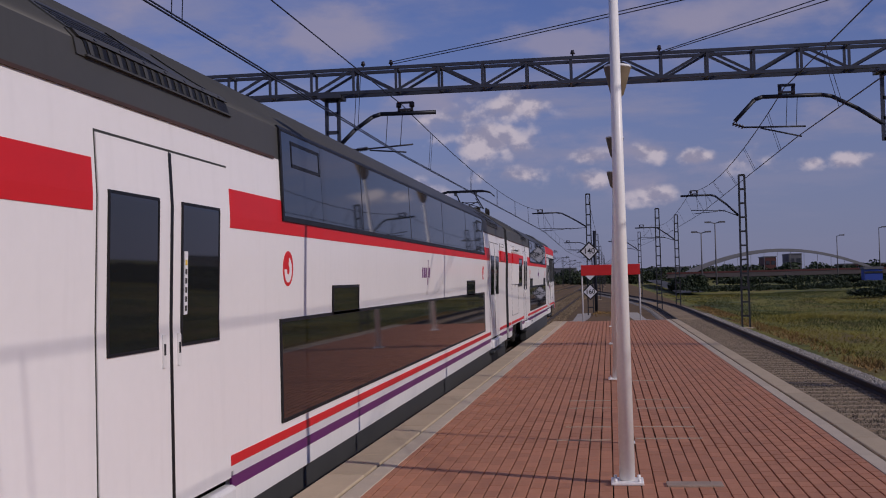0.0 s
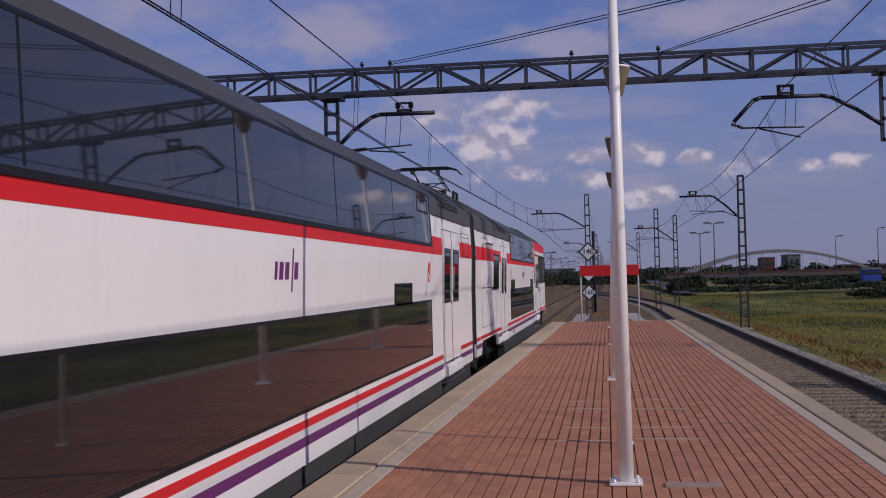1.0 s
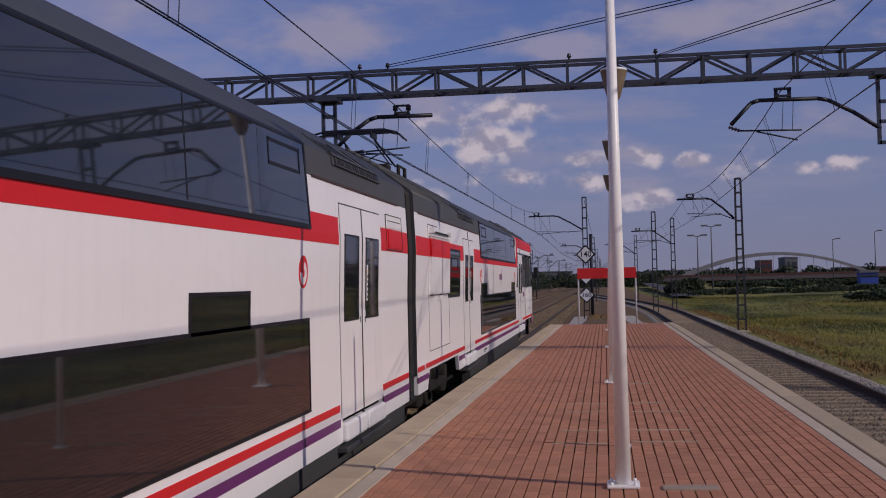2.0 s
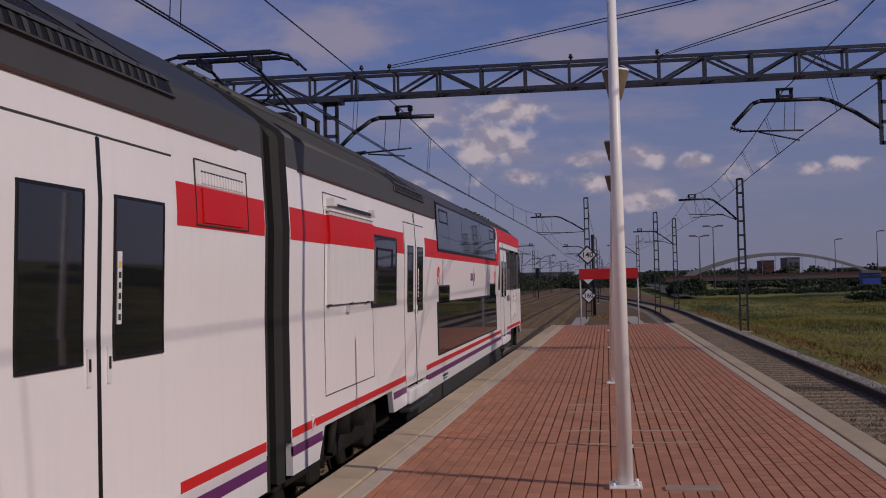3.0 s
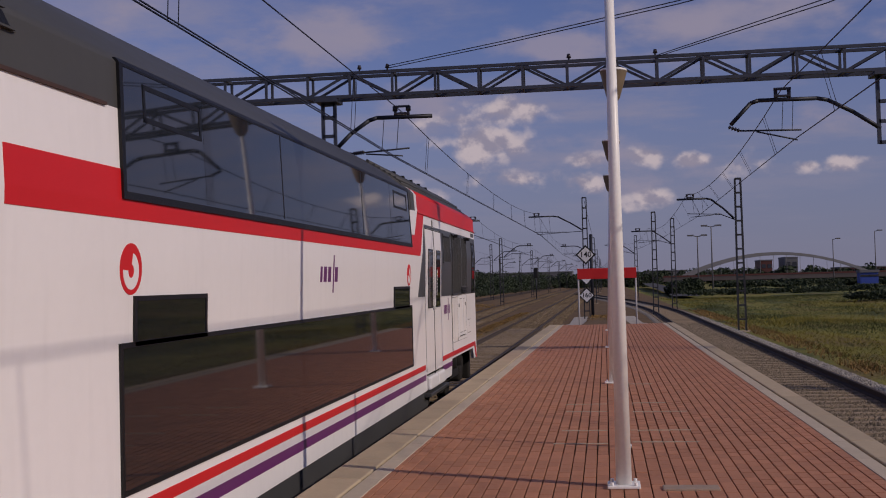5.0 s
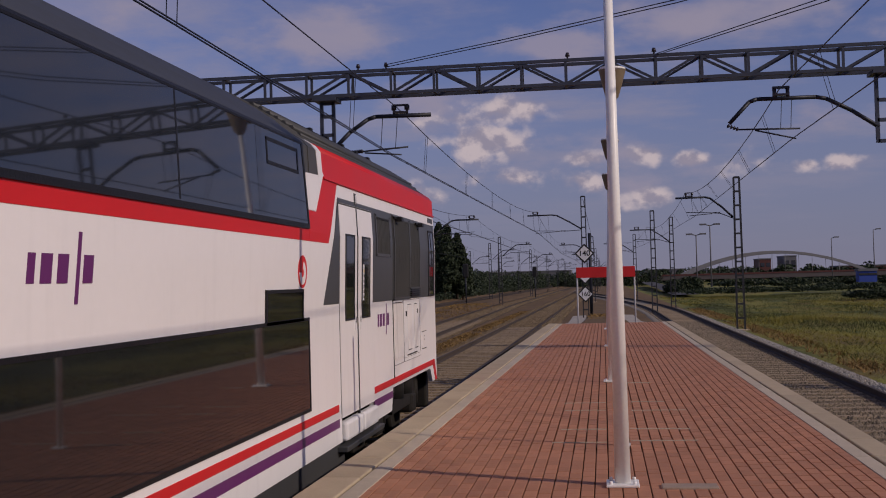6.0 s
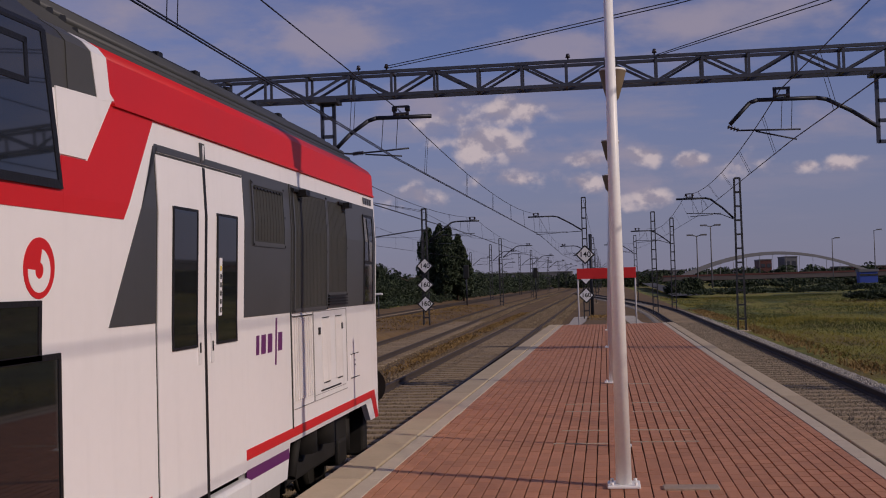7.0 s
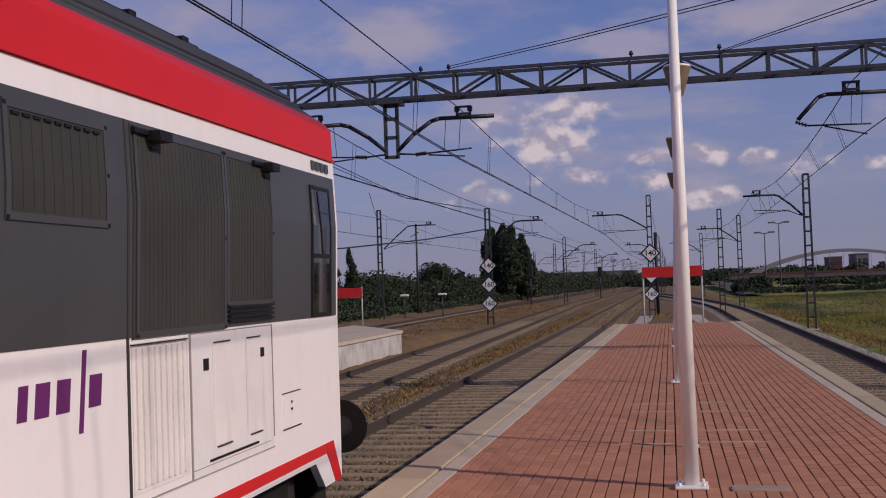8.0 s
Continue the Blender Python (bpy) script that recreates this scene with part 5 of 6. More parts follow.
def pull_off():
    """The siding's bracket under the portal: bent down at its far end to a long steady arm."""
    c = thing("overhead_bracket", "dark bent steel bracket with a drooping pull-off arm", "overhead bracket", pose(5.62, 23.0, 0), "overhead brackets")
    bm = BM()
    pts = [(-0.1, 4.46), (-0.62, 4.82), (-1.1, 5.08), (-1.3, 5.12), (-2.45, 5.13), (-2.6, 5.08), (-3.0, 4.66)]
    for (a, za), (e, ze) in zip(pts, pts[1:]):
        tube(bm, (a, 0, za), (e, 0, ze), 0.042, n=8)
    part("arm", bm, DSTEEL, c)
    bm = BM()
    box(bm, -2.13, -1.81, -0.05, 0.05, 5.18, 5.22)
    for k in (-2.1, -1.84):
        tube(bm, (k, 0, 5.12), (k, 0, 5.34), 0.04, n=10)
    box(bm, -2.14, -1.80, -0.03, 0.03, 5.32, 5.37)
    part("saddle", bm, INSUL, c)
    bm = BM()
    insulator(bm, (-3.05, 0, 4.62), (-2.82, 0, 4.53), 4)
    part("insulator", bm, INSUL, c)
    bm = BM()
    tube(bm, (-2.82, 0, 4.53), (-1.62, 0, 4.50), 0.018, n=6)
    tube(bm, (-2.5, 0, 4.50), (-1.7, 0, 4.30), 0.016, n=6)
    for k in (-2.0, -1.8):
        tube(bm, (k, 0, 4.5), (k * 0.98, 0, 5.12), 0.007, n=5)
    part("steady_arm", bm, DSTEEL, c)


pull_off()
lattice_mast(-1.15, 70.0, 6.75)
cantilever(-1.15, 70.0, -4.15, 4.7, 5.65, 4.5, 0.5)
lattice_mast(6.08, 51.5, 6.0)
cantilever(6.0, 51.5, 3.95, 4.2, 5.15, CW, 0.6)
lattice_mast(-10.35, 64.0, 6.0)
cantilever(-10.2, 64.0, -7.5, 4.1, 5.2, CW, 0.4)
for y in (112, 160, 208, 256):
    lattice_mast(-10.35, y, 6.0)
    cantilever(-10.2, y, -7.5, 4.1, 5.2, CW, 0.4)
for y in (118, 166, 214):
    lattice_mast(-1.1, y, 6.0)
    cantilever(-1.1, y, -4.15, 4.3, 5.2, CW, 0.4)
for x, y, z in ((3.4, 77, 6.1), (5.2, 86, 6.1), (3.3, 118, 6.1), (1.2, 140, 6.1)):
    lattice_mast(x, y, z)
cantilever(5.2, 86, 2.6, 4.2, 5.2, CW, 0.5)
cantilever(3.3, 118, 0.6, 4.2, 5.2, CW, 0.5)
lattice_mast(-20.6, 78.0, 7.2)
cantilever(-20.4, 78.0, -16.9, 4.4, 6.0, 4.6, 0.5)
lattice_mast(-20.6, 126.0, 7.2)
catenary(-4.16, ((-27, 5.35, CW), (23, 5.35, CW), (70, 5.85, 4.5), (118, 5.4, CW), (166, 5.4, CW), (214, 5.4, CW), (300, 5.4, CW)), "paired contact wires and messenger over the main track")
catenary(-7.5, ((-27, 5.35, CW), (23, 5.35, CW), (64, 5.4, CW), (112, 5.4, CW), (160, 5.4, CW), (208, 5.4, CW), (300, 5.4, CW)), "overhead wires over the second main track")
catenary(3.7, ((-27, 5.3, CW), (23, 5.3, CW), (51.5, 5.35, CW), (86, 5.4, CW), (118, 5.4, CW)), "overhead wires over the bending siding", 0.32)
catenary(-16.9, ((30, 6.2, 4.6), (78, 6.2, 4.6), (126, 6.2, 4.6), (200, 6.2, 4.6)), "overhead wires over the far siding")
wire_run("feeder_wire", "thin feeder wire crossing high over the platform", [(-4.4, 22.8, 6.16), (-1.7, 20, 5.93), (1.25, 17, 5.74), (9.3, 9, 5.57)])
wire_run("feeder_wire", "thin feeder wire crossing high over the platform", [(-4.4, 22.8, 6.21), (-1.7, 20, 5.98), (1.25, 17, 5.79), (9.3, 9, 5.62)])
wire_run("feeder_wire", "thin feeder wire crossing high over the platform", [(1.2, 22.8, 6.13), (3.33, 17, 5.67), (7.7, 5, 5.3)])
wire_run("feeder_wire", "thin feeder wire crossing high over the platform", [(1.2, 22.8, 6.10), (3.40, 17, 5.62), (7.9, 5, 5.25)])
wire_run("feeder_wire", "thin feeder wire sagging beside the far masts", [(-10.5, 23, 5.9), (-10.4, 43, 5.2), (-10.35, 64, 5.8), (-10.35, 88, 5.2), (-10.35, 112, 5.8)], 0.012)

# signs on the masts
for z, b in ((3.16, "140"), (1.75, ""), (0.62, "160")):
    speed_board(b, pose(-1.15, 69.82, z, 0, 0, 0), 0.62 if z > 2 else 0.52, "diamond speed board, white with black border")
for z, b in ((2.65, "140"), (1.55, "160"), (0.45, "160")):
    speed_board(b, pose(-10.35, 63.82, z), 0.52, "diamond speed board, white with black border")
bm = BM()
tube(bm, (0, 0, 0), (0, 0, 5.6), 0.11, n=10)
tagged(part("signal_post", bm, DSTEEL, at=pose(-0.85, 74, RAIL - 0.3)), "thick dark post beside the mast", "post")


# ---- the low platform across the tracks ----
def left_platform():
    bm = BM()
    poly = ((-9.75, 10), (-9.75, 39.6), (-13.6, 46.5), (-13.6, 10))
    for z0, z1, mi in ((RAIL - 0.6, -0.10, 0), (-0.10, 0.0, 1)):
        k = 0.0 if mi == 0 else 0.06
        va = [bm.verts.new((x + k, y, z0)) for x, y in poly]
        vb = [bm.verts.new((x + k, y, z1)) for x, y in poly]
        bm.faces.new(va).material_index = mi
        bm.faces.new(vb).material_index = mi
        for i in range(4):
            bm.faces.new((va[i], va[(i + 1) % 4], vb[(i + 1) % 4], vb[i])).material_index = mi
    tagged(part("far_platform", bm, [WALLC, STRIP]), "low whitewashed concrete platform across the tracks", "platform", kind="structure")


left_platform()
red_board(-14.2, -12.6, 44.6, 1.2, 1.62, -0.1, "red board on grey posts on the far platform")


# ---- plants ----
def leaf_cloud(rng, centre, radii, count, size):
    """Leaves as small crossed quads, thrown over lumps inside an ellipsoid."""
    lumps = rng.normal(0, 0.45, (max(6, count // 45), 3))
    pick = lumps[rng.integers(0, len(lumps), count)] + rng.normal(0, 0.20, (count, 3))
    ln = np.linalg.norm(pick, axis=1, keepdims=True)
    pick = np.where(ln > 1, pick / ln, pick)
    c = np.array(centre) + pick * np.array(radii)
    a = rng.normal(size=(count, 3))
    a /= np.linalg.norm(a, axis=1, keepdims=True)
    b = np.cross(a, rng.normal(size=(count, 3)))
    b /= np.linalg.norm(b, axis=1, keepdims=True)
    s = size * rng.uniform(0.6, 1.3, (count, 1))
    return np.stack([c - a * s - b * s * 0.5, c + a * s - b * s * 0.5, c + a * s * 0.7 + b * s * 0.6, c - a * s * 0.7 + b * s * 0.6], 1)


def tree(name, x, y, h, r, count, label, seed, tall=False, size=0.22, base=None):
    rng = np.random.default_rng(seed)
    z0 = ground_height(x, y) if base is None else base
    t = thing(name, label, "tree", pose(x, y, z0), "trees along the line")
    bm = BM()
    top = h * (0.85 if tall else 0.6)
    tube(bm, (0, 0, -0.2), (0, 0, top), 0.035 * h * 0.5 + 0.05, 0.04, n=8)
    for i in range(9):
        a = i * 2.4
        zz = h * (0.25 + 0.06 * i)
        ln = r * (0.45 if tall else 0.75)
        tube(bm, (0, 0, zz), (math.cos(a) * ln, math.sin(a) * ln, zz + h * (0.2 if tall else 0.12)), 0.05 + 0.004 * h, 0.015, n=5)
    part("trunk", bm, BARK, t)
    quads = []
    if tall:
        for k in range(7):
            zc = h * (0.2 + 0.115 * k)
            rr = r * (0.75, 0.95, 1, 0.95, 0.8, 0.6, 0.35)[k]
            quads.append(leaf_cloud(rng, (rng.normal(0, r * 0.12), rng.normal(0, r * 0.12), zc), (rr, rr, h * 0.12), count // 7, size))
    else:
        for k in range(6):
            a = rng.uniform(0, 6.28)
            quads.append(leaf_cloud(rng, (math.cos(a) * r * 0.5, math.sin(a) * r * 0.5, h * rng.uniform(0.35, 0.72)), (r * 0.62, r * 0.62, h * 0.30), count // 6, size))
    v = np.concatenate(quads).reshape(-1, 3)
    f = np.arange(len(v)).reshape(-1, 4)
    from_arrays("crown", v.tolist(), f.tolist(), [LEAF], t)
    return t


def hedge(x0, y0, x1, y1, h, w, count, label, seed, size=0.3):
    """A belt of shrubs nobody could count."""
    rng = np.random.default_rng(seed)
    quads = []
    n = max(4, int(math.hypot(x1 - x0, y1 - y0) / (w * 0.9)))
    for i in range(n):
        k = i / (n - 1)
        x, y = x0 + (x1 - x0) * k + rng.normal(0, w * 0.3), y0 + (y1 - y0) * k + rng.normal(0, w * 0.3)
        hh = h * rng.uniform(0.65, 1.15)
        quads.append(leaf_cloud(rng, (x, y, RAIL + hh * 0.42), (w, w, hh * 0.62), count // n, size))
    v = np.concatenate(quads).reshape(-1, 3)
    f = np.arange(len(v)).reshape(-1, 4)
    tagged(from_arrays("shrub_belt", v.tolist(), f.tolist(), [LEAF]), label, "shrubs", kind="stuff")


for i, (dx, dy, hh) in enumerate(((0.4, 0, 10.0), (1.7, 2, 10.3), (2.9, -1, 9.9), (4.0, 3, 9.0), (5.1, 1, 7.6), (1.0, 4, 9.4))):
    tree("poplar_tree", -24.0 + dx, 148 + dy, hh, 1.65, 12000, "tall dark poplar in the group beside the tracks", 20 + i, True, 0.13)
for i, (x, y, hh) in enumerate(((-33.5, 108, 6.9), (-32.3, 110, 6.4), (-31.2, 107, 5.2))):
    tree("slim_tree", x, y, hh, 0.7, 4000, "thin pointed tree behind the far platform", 40 + i, True, 0.08)
for i, (x, y, hh, r) in enumerate(((-27, 130, 5.0, 2.6), (-25, 141, 4.0, 2.4), (-32, 118, 4.2, 2.8))):
    tree("round_tree", x, y, hh, r, 9000, "dark leafy tree behind the far siding", 50 + i, False, 0.11)
hedge(-38, 92, -23, 134, 3.0, 2.4, 60000, "dark green shrubs along the far siding", 1, 0.10)
hedge(-30, 150, -18, 330, 4.2, 3.4, 45000, "dark trees far along the line", 2, 0.17)
hedge(-14, 330, 12, 360, 4.2, 4.0, 20000, "dark trees where the line bends away", 3, 0.25)
hedge(-75, 110, -34, 190, 5.2, 4.0, 26000, "belt of dark trees behind the siding", 4, 0.2)
hedge(10.5, 168, 13.5, 172, 2.0, 1.5, 9000, "dark green bush on the bank by the road", 5, 0.14)
hedge(24, 235, 130, 262, 1.3, 3.6, 36000, "dark shrubs under the bridge", 6, 0.2)
hedge(30, 100, 60, 120, 0.85, 2.2, 20000, "dark shrubs on the field", 7, 0.10)
hedge(14, 150, 75, 170, 0.75, 3.0, 26000, "low dark weeds at the back of the field", 8, 0.12)
hedge(-22.5, 52, -20.5, 260, 0.9, 1.5, 45000, "low dark green weeds behind the far siding", 9, 0.09)


def wall_bank():
    ys = np.arange(14, 60.1, 0.5)
    prof = ((-10.6, -0.50), (-10.2, -0.56), (-9.9, -0.70), (-9.55, -0.95))
    verts = [(x + 0.06 * noise.noise((y, x, 1)), y, z + 0.05 * noise.noise((y * 1.3, x * 2, 5)) - 0.35 * max(0, (y - 48) / 12)) for y in ys for x, z in prof]
    faces = [(j * 4 + i, j * 4 + i + 1, j * 4 + i + 5, j * 4 + i + 4) for j in range(len(ys) - 1) for i in range(3)]
    tagged(from_arrays("earth_bank", verts, faces, [EARTH]), "ochre earth heaped against the low platform", "earth", kind="structure")


wall_bank()


def grass_field():
    rng = np.random.default_rng(11)
    n = 200000
    u = rng.uniform(0, 1, n)
    y = 16 + 130 * u ** 1.5
    x = 6.9 + (6 + 0.42 * y) * rng.uniform(0, 1, n)
    dens = np.array([noise.noise((a * 0.13, b * 0.07, 1.5)) for a, b in zip(x, y)])
    keep = dens > -0.25 - rng.uniform(0, 0.5, n)
    x, y, dens = x[keep], y[keep], dens[keep]
    m = len(x)
    hgt = rng.uniform(0.03, 0.11, m) * (1 + 1.4 * np.clip(dens, 0, 1)) * (1 + y / 200)
    ang = rng.uniform(0, 3.14, m)
    w = rng.uniform(0.006, 0.016, m) * (1 + y / 90)
    lx, ly = rng.normal(0, 0.13, m), rng.normal(0, 0.13, m)
    z = np.array([ground_height(a, b) for a, b in zip(x, y)]) - 0.02
    c, s = np.cos(ang) * w, np.sin(ang) * w
    v = np.stack([np.stack([x - c, y - s, z], 1), np.stack([x + c, y + s, z], 1), np.stack([x + lx, y + ly, z + hgt], 1)], 1).reshape(-1, 3)
    f = np.arange(len(v)).reshape(-1, 3)
    ob = from_arrays("grass", v.tolist(), f.tolist(), [BLADE, BLADEG])
    tone = np.array([noise.noise((a * 0.16, b * 0.06, 8.5)) + 0.5 * noise.noise((a * 0.6, b * 0.25, 2.5)) for a, b in zip(x, y)])
    green = tone + rng.normal(0, 0.12, m) + np.clip((y - 70) / 160, 0, 0.4) > 0.04
    ob.data.polygons.foreach_set("material_index", green.astype(np.int32))
    tagged(ob, "patchy yellow and green dry grass beside the siding", "grass", kind="stuff")


grass_field()


# ---- distance ----
def arch_bridge():
    y = 400.0
    b = thing("arch_bridge", "pale arch road bridge far across the field", "bridge", pose(0, y, 0))
    x0, x1, zd, rise = 27.0, 90.0, 2.5, 7.2
    for q in (0, 12.0):
        bm = BM()
        n = 36
        rows = []
        for i in range(n + 1):
            k = i / n
            cx, cz = x0 + (x1 - x0) * k + (3.0 if q else 0), zd - 0.6 + rise * 4 * k * (1 - k)
            rows.append([bm.verts.new((cx + dx, q + dy, cz + dz)) for dx, dy, dz in ((0, -0.6, -0.45), (0, 0.6, -0.45), (0, 0.6, 0.45), (0, -0.6, 0.45))])
        for a, e in zip(rows, rows[1:]):
            for i in range(4):
                bm.faces.new((a[i], a[(i + 1) % 4], e[(i + 1) % 4], e[i]))
        part("arch", bm, BRIDGE, b)
    bm = BM()
    box(bm, -20, 140, -1.5, 13, zd - 2.4, zd - 0.9, 0, 0.1)
    part("deck", bm, BRIDGED, b)
    bm = BM()
    box(bm, -10, 140, -1.6, -1.4, zd - 0.9, zd - 0.3)
    part("parapet", bm, FARRED, b, "dull red parapet")
    for x in (12, 24, 46, 62, 78, 94, 112):
        bm = BM()
        box(bm, x - 0.7, x + 0.7, 1, 11, RAIL - 3, zd - 2.6)
        part("pier", bm, BRIDGED, b)
    bm = BM()
    for i in range(1, 14):
        k = i / 14
        x = x0 + (x1 - x0) * k
        tube(bm, (x, 0, zd - 0.6), (x, 0, zd - 0.6 + rise * 4 * k * (1 - k)), 0.07, n=5)
    part("hangers", bm, BRIDGE, b)


arch_bridge()


def far_building(x, y, w, d, h, mat, label, z=RAIL):
    b = thing("far_building", label, "building", pose(x, y, z))
    bm = BM()
    box(bm, -w / 2, w / 2, 0, d, 0, h)
    part("wall", bm, mat, b)
    bm = BM()
    box(bm, -w / 2 - 0.2, w / 2 + 0.2, -0.2, d + 0.2, h, h + 0.5)
    part("roof", bm, FARGREY, b)
    nx = max(2, int(w / 4))
    for i in range(nx):
        bm = BM()
        xx = -w / 2 + (i + 0.5) * w / nx
        box(bm, xx - 0.9, xx + 0.9, -0.08, 0.02, h * 0.62, h * 0.82)
        part("window", bm, GLASS, b)
    return b


for x, w, h, mat, label in ((73, 5, 8.8, FARRED, "red flat-roofed building far beyond the bridge"), (84, 5.5, 9.8, FARGREY, "tall grey building far beyond the bridge"),
                            (50, 20, 4.6, FARGREY, "low grey industrial hall far off"), (125, 40, 4.6, FARRED, "long low red industrial hall far off"),
                            (180, 60, 4.6, FARGREY, "long pale hall far off"), (28, 18, 5.2, FARGREY, "grey hall behind the road far off"), (-45, 60, 6.0, FARGREY, "pale blocks far beyond the trees")):
    far_building(x, 520, w, 20, h, mat, label)
far_building(52.0, 230, 3.4, 3, 2.2, FARBLUE, "blue sheet-metal container on the field", -0.60)


def far_lamp(x, y, h, arms):
    p = thing("street_lamp", "tall grey street lamp far beyond the field", "street lamp", pose(x, y, RAIL), "far street lamps")
    bm = BM()
    tube(bm, (0, 0, 0), (0, 0, h), 0.16, 0.1, n=8)
    part("pole", bm, FARGREY, p)
    bm = BM()
    for s in arms:
        tube(bm, (0, 0, h - 0.1), (s * 0.9, 0, h + 0.1), 0.09, n=6)
        box(bm, s * 1.3 - 0.6, s * 1.3 + 0.6, -0.25, 0.25, h, h + 0.3)
    part("lantern", bm, FARGREY, p)


far_lamp(18.0, 220, 10.2, (-1, 1))
far_lamp(20.2, 215, 11.8, (-1, 1))
far_lamp(59, 300, 11.2, (1,))
far_lamp(69.5, 300, 13, (1,))


def road():
    verts, faces = [], []
    for i in range(11):
        k = i / 10
        x, y, z = 9 + 1.5 * k, 150 + 170 * k, RAIL - 0.2 + 1.0 * k
        verts += [(x, y, z), (x + 3.6, y, z)]
    faces = [(2 * i, 2 * i + 1, 2 * i + 3, 2 * i + 2) for i in range(10)]
    ob = from_arrays("road", verts, faces, [material("asphalt", (0.06, 0.06, 0.063), 0.9, vary=0.15, scale=0.4)])
    tagged(ob, "grey asphalt road climbing beside the railway", "road", kind="structure")


road()


# ---- beyond the far platform ----
for x, y in ((-23.2, 80.0), (-19.6, 81.0), (-17.0, 82.5)):
    s = thing("garden_lamp", "short grey post with a pale flat lantern", "street lamp", pose(x, y, RAIL - 0.1), "low lamps behind the siding")
    bm = BM()
    tube(bm, (0, 0, 0), (0, 0, 1.7), 0.04, n=8)
    part("post", bm, STEEL, s)
    bm = BM()
    box(bm, -0.32, 0.32, -0.14, 0.14, 1.66, 1.82, 0, 0.05)
    part("lantern", bm, SIGNW, s)
bm = BM()
tube(bm, (0, 0, 0), (0, 0, 7.7), 0.11, 0.07, n=8)
bar(bm, (-0.5, 0, 6.6), (0.2, 0, 7.0), 0.06)
tagged(part("line_pole", bm, MASTS, at=pose(-20.6, 90, RAIL - 0.2)), "slim dark pole beside the far siding", "pole")
wire_run("cable_bundle", "thick dark cable slung between masts", [(-17, 44, 3.3), (-15, 50, 3.5), (-12.5, 57, 4.05), (-10.4, 64, 4.8)], 0.035)
wire_run("feeder_wire", "thin feeder wire sagging beside the far siding", [(-20.6, 78, 6.8), (-16, 60, 5.6), (-12, 44, 5.5)], 0.012)
wire_run("feeder_wire", "thin feeder wire sagging beside the far siding", [(-20.6, 78, 7.0), (-20.6, 100, 6.0), (-20.6, 126, 7.0)], 0.012)
wire_run("feeder_wire", "thin feeder wire along the main line masts", [(-10.4, 64, 5.9), (-10.4, 44, 5.2), (-10.5, 23.2, 6.1)], 0.014)
wire_run("feeder_wire", "thin feeder wire along the platform side masts", [(-1.15, 70, 6.6), (-1.1, 94, 6.0), (-1.1, 118, 5.9), (-1.1, 166, 5.9)], 0.014)
for x, y in ((-14.0, 138), (-14.0, 186), (-14.0, 236), (-20.6, 172), (-20.6, 220), (-1.0, 262), (-1.0, 310), (-10.35, 304)):
    lattice_mast(x, y, 6.3)
    cantilever(x + 0.2, y, x + 2.8, 4.3, 5.4, CW, 0.4)
for x, y in ((-13.9, 112.0), (-9.2, 150.0)):
    s = thing("railway_signal", "dark railway signal head on a slim post", "signal", pose(x, y, RAIL - 0.2))
    bm = BM()
    tube(bm, (0, 0, 0), (0, 0, 3.4), 0.07, n=8)
    part("post", bm, DSTEEL, s)
    bm = BM()
    box(bm, -0.3, 0.3, -0.1, 0.1, 2.9, 4.3, 0, 0.1)
    part("signal_head", bm, SIGNK, s)


def weeds():
    """Dry brown tufts on the bank and between the tracks."""
    rng = np.random.default_rng(23)
    sets = []
    for x0, x1, y0, y1, n, hh in ((-15.0, -9.7, 36, 110, 18000, 0.12), (-6.7, -5.45, 14, 90, 22000, 0.10), (-9.4, -8.95, 24, 80, 4000, 0.13), (-1.0, 1.0, 41, 72, 5000, 0.16), (6.3, 7.4, 18, 90, 7000, 0.14)):
        y = y0 + (y1 - y0) * rng.uniform(0, 1, n) ** 1.4
        x = rng.uniform(x0, x1, n)
        keep = np.array([noise.noise((a * 0.5, c * 0.25, 4.0)) for a, c in zip(x, y)]) > rng.uniform(-0.5, 0.35, n)
        x, y = x[keep], y[keep]
        m = len(x)
        z = np.array([max(ground_height(a, c), RAIL - 0.26 if abs(a) > 1.2 else -0.75) for a, c in zip(x, y)])
        h = rng.uniform(0.3, 1.0, m) * hh
        ang = rng.uniform(0, 3.14, m)
        w = rng.uniform(0.006, 0.02, m) * (1 + y / 60)
        c, s = np.cos(ang) * w, np.sin(ang) * w
        lx, ly = rng.normal(0, 0.06, m), rng.normal(0, 0.06, m)
        sets.append(np.stack([np.stack([x - c, y - s, z], 1), np.stack([x + c, y + s, z], 1), np.stack([x + lx, y + ly, z + h], 1)], 1).reshape(-1, 3))
    v = np.concatenate(sets)
    tagged(from_arrays("dry_weeds", v.tolist(), np.arange(len(v)).reshape(-1, 3).tolist(), [WEED]), "dry brown weeds on the banks beside the tracks", "weeds", kind="stuff")


weeds()
hedge(24, 106, 31, 114, 0.75, 1.8, 9000, "dark shrubs at the edge of the field", 8, 0.10)
hedge(26, 470, 150, 486, 5.2, 6.0, 22000, "dark trees far beyond the bridge", 9, 0.5)


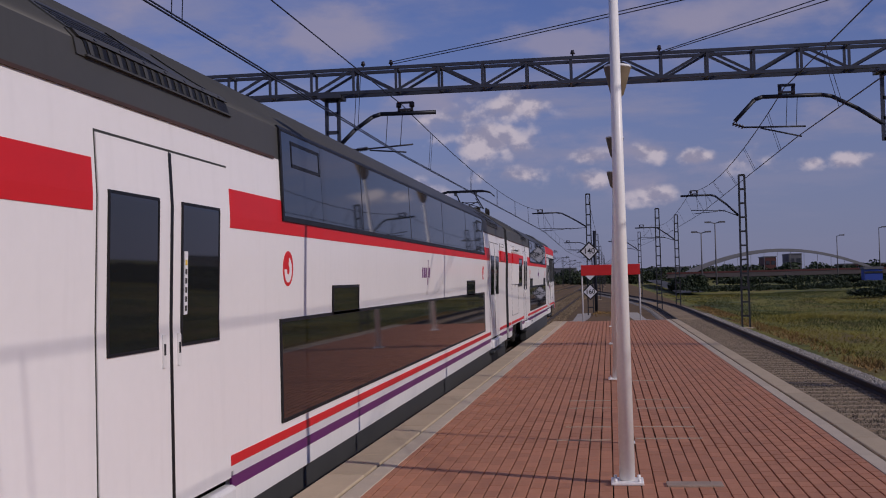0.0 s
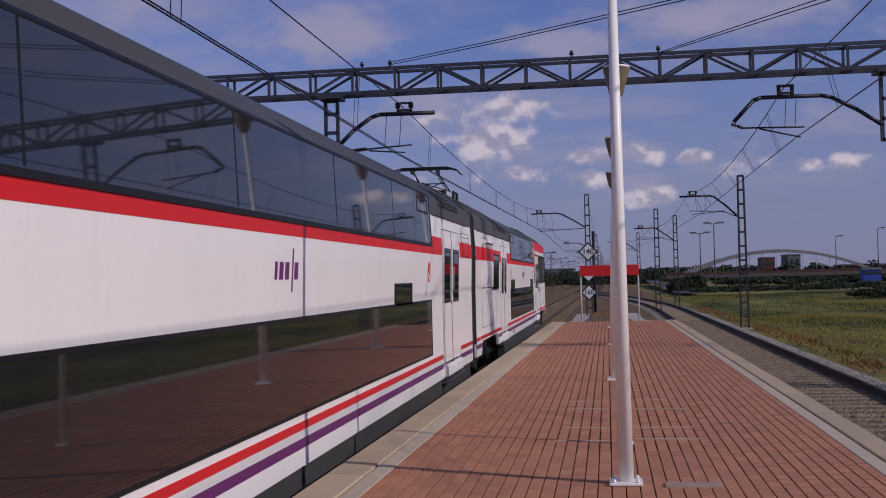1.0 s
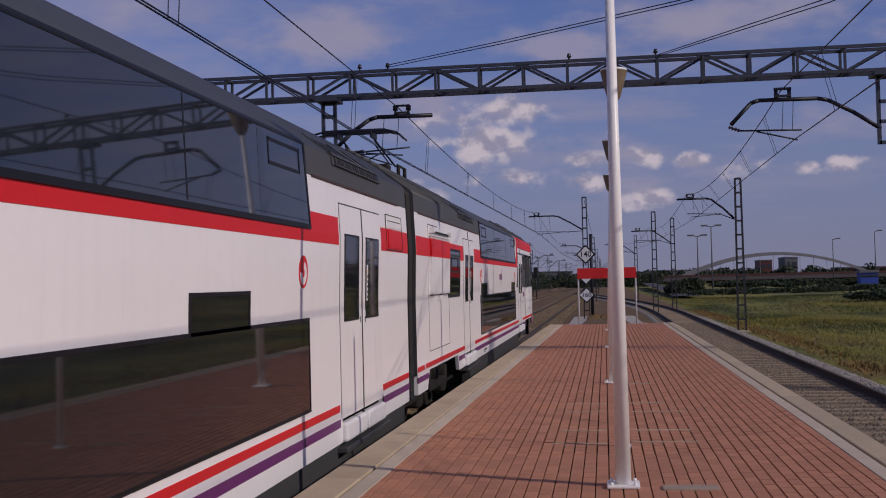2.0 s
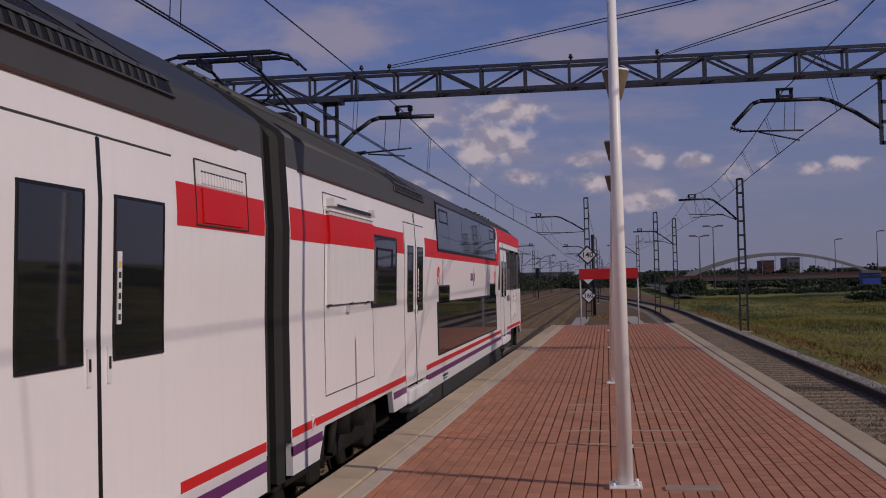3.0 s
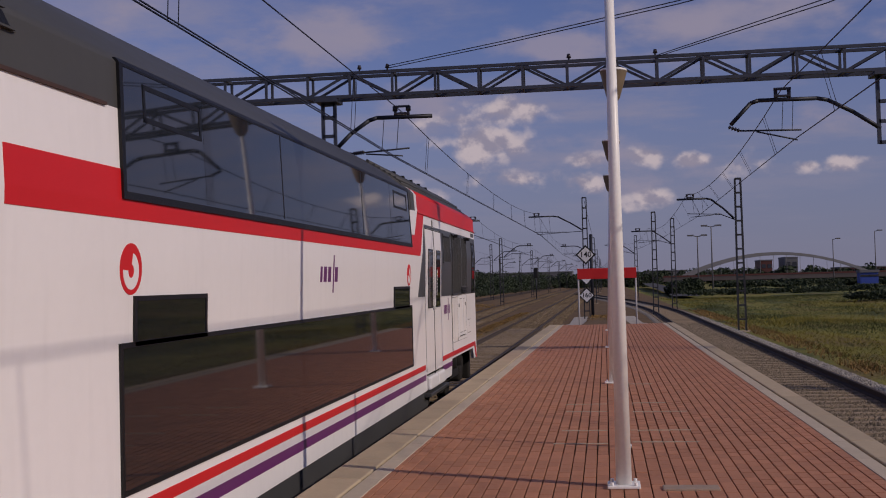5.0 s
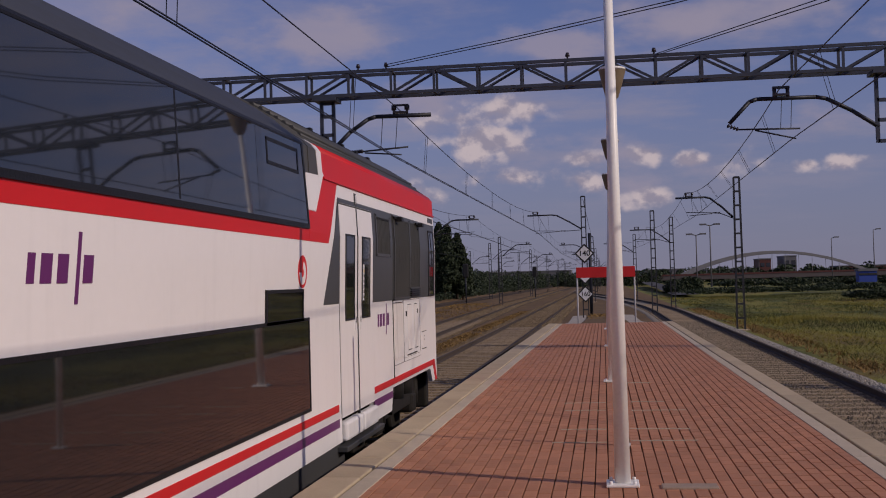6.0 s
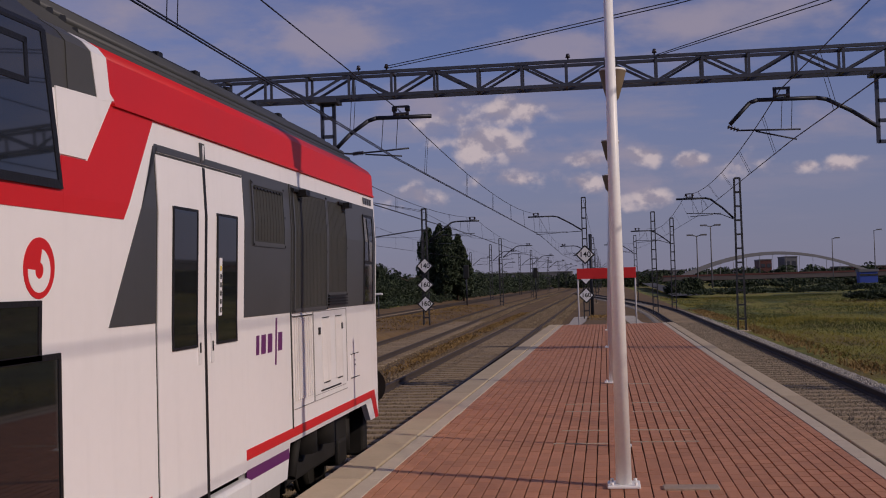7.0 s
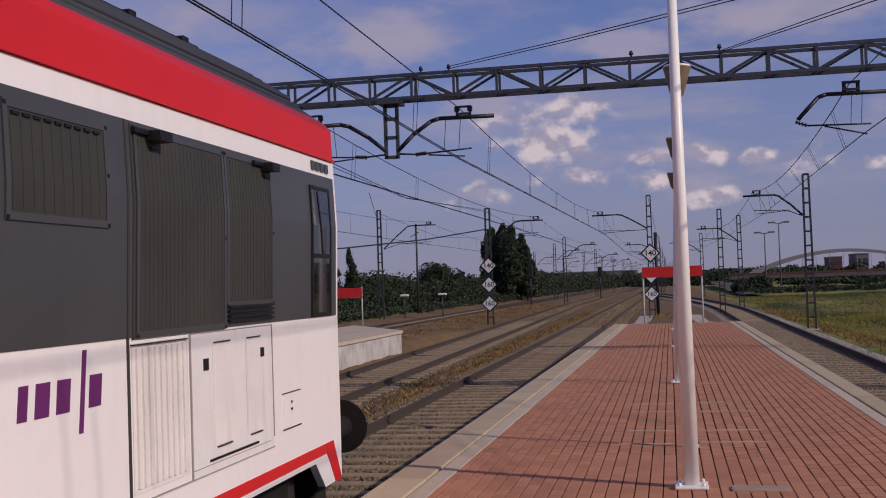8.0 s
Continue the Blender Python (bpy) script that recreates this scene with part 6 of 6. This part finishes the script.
# ---- brick paving, last ----
def pave():
    """Red pavers in straight rows: singles where the camera stands closest, the rest joined."""
    w, l, gap = 0.106, 0.212, 0.009
    x0, x1 = PL + 0.49, PR - 0.40
    nx = int(round((x1 - x0) / w))
    w = (x1 - x0) / nx
    bm = BM()
    box(bm, gap / 2, w - gap / 2, 0.004, l - 0.004, -0.06, 0.0, 0, 0.003)
    me = None
    verts, faces = [], []
    singles = 0
    for i in range(nx):
        shift = (i % 2) * l / 2
        for j in range(int((PEND - PSTART) / l)):
            y = PSTART + j * l + shift
            if y + l > PEND:
                continue
            x = x0 + i * w
            if x + w < left_edge(y) + 0.49 or x > right_edge(y) - 0.40:
                continue
            dz = -0.003 + 0.0025 * noise.noise((x * 3.1, y * 2.3, 1)) + 0.002 * random.random()
            if 8.0 <= y < 10.2 and singles < 300:
                singles += 1
                if me is None:
                    ob = part("brick", bm, BRICK, PLATFORM)
                    me = ob.data
                else:
                    ob = new("brick", me)
                    ob.parent = PLATFORM
                ob.matrix_basis = pose(x, y, dz)
                continue
            k = len(verts)
            a, b, c, d = x + gap / 2, x + w - gap / 2, y + 0.004, y + l - 0.004
            e = 0.003
            verts += [(a, c, dz - 0.06), (b, c, dz - 0.06), (b, d, dz - 0.06), (a, d, dz - 0.06), (a + e, c + e, dz), (b - e, c + e, dz), (b - e, d - e, dz), (a + e, d - e, dz)]
            faces += [(k + 4, k + 5, k + 6, k + 7), (k, k + 1, k + 5, k + 4), (k + 1, k + 2, k + 6, k + 5), (k + 2, k + 3, k + 7, k + 6), (k + 3, k, k + 4, k + 7)]
    tagged(from_arrays("bricks", verts, faces, [BRICK], PLATFORM), kind="stuff")


pave()
build_stones(-4.18, -5.9, -2.55, 9, 60, 36000, "brown ballast stones between the rails of the main track", STONE)
build_stones(-7.55, -9.1, -6.0, 20, 80, 18000, "brown ballast stones of the second track", STONE)
build_stones(-4.18, -5.9, -2.55, 58, 220, 16000, "brown ballast stones far along the main track", STONE, 2.2)
build_stones(-7.55, -9.1, -6.0, 70, 220, 14000, "brown ballast stones far along the second track", STONE, 2.2)
build_stones(4.3, 2.75, 5.15, 10, 60, 34000, "dirty ballast stones of the siding", DSTONE)
build_stones(4.35, 5.3, 6.5, 14, 70, 14000, "pale ballast stones on the siding's shoulder", GSTONE)


def motions():
    """The train rolls in, slowing a little, past the standing camera."""
    rows = []
    for t, ahead in ((0.0, 0.018), (0.5, 0.0), (1.0, 0.05), (1.75, 0.04), (2.5, 0.02), (3.0, -0.04), (3.5, 0.03), (4.0, -0.05), (4.5, 0.06), (5.25, -0.02), (6.0, -0.08), (6.5, -0.014), (7.0, -0.078), (7.5, -0.07), (8.0, -0.035)):
        d = t - 3.5
        s = 1.1375 * (ahead - 5.449 * d + 0.1853 * d * d + 0.00507 * d ** 3)
        rows.append((t, pose(TRAIN_X, s, TRAIN_Z)))
    walk(CAB_CAR, rows)
    walk(MIDDLE_CAR, rows)


motions()
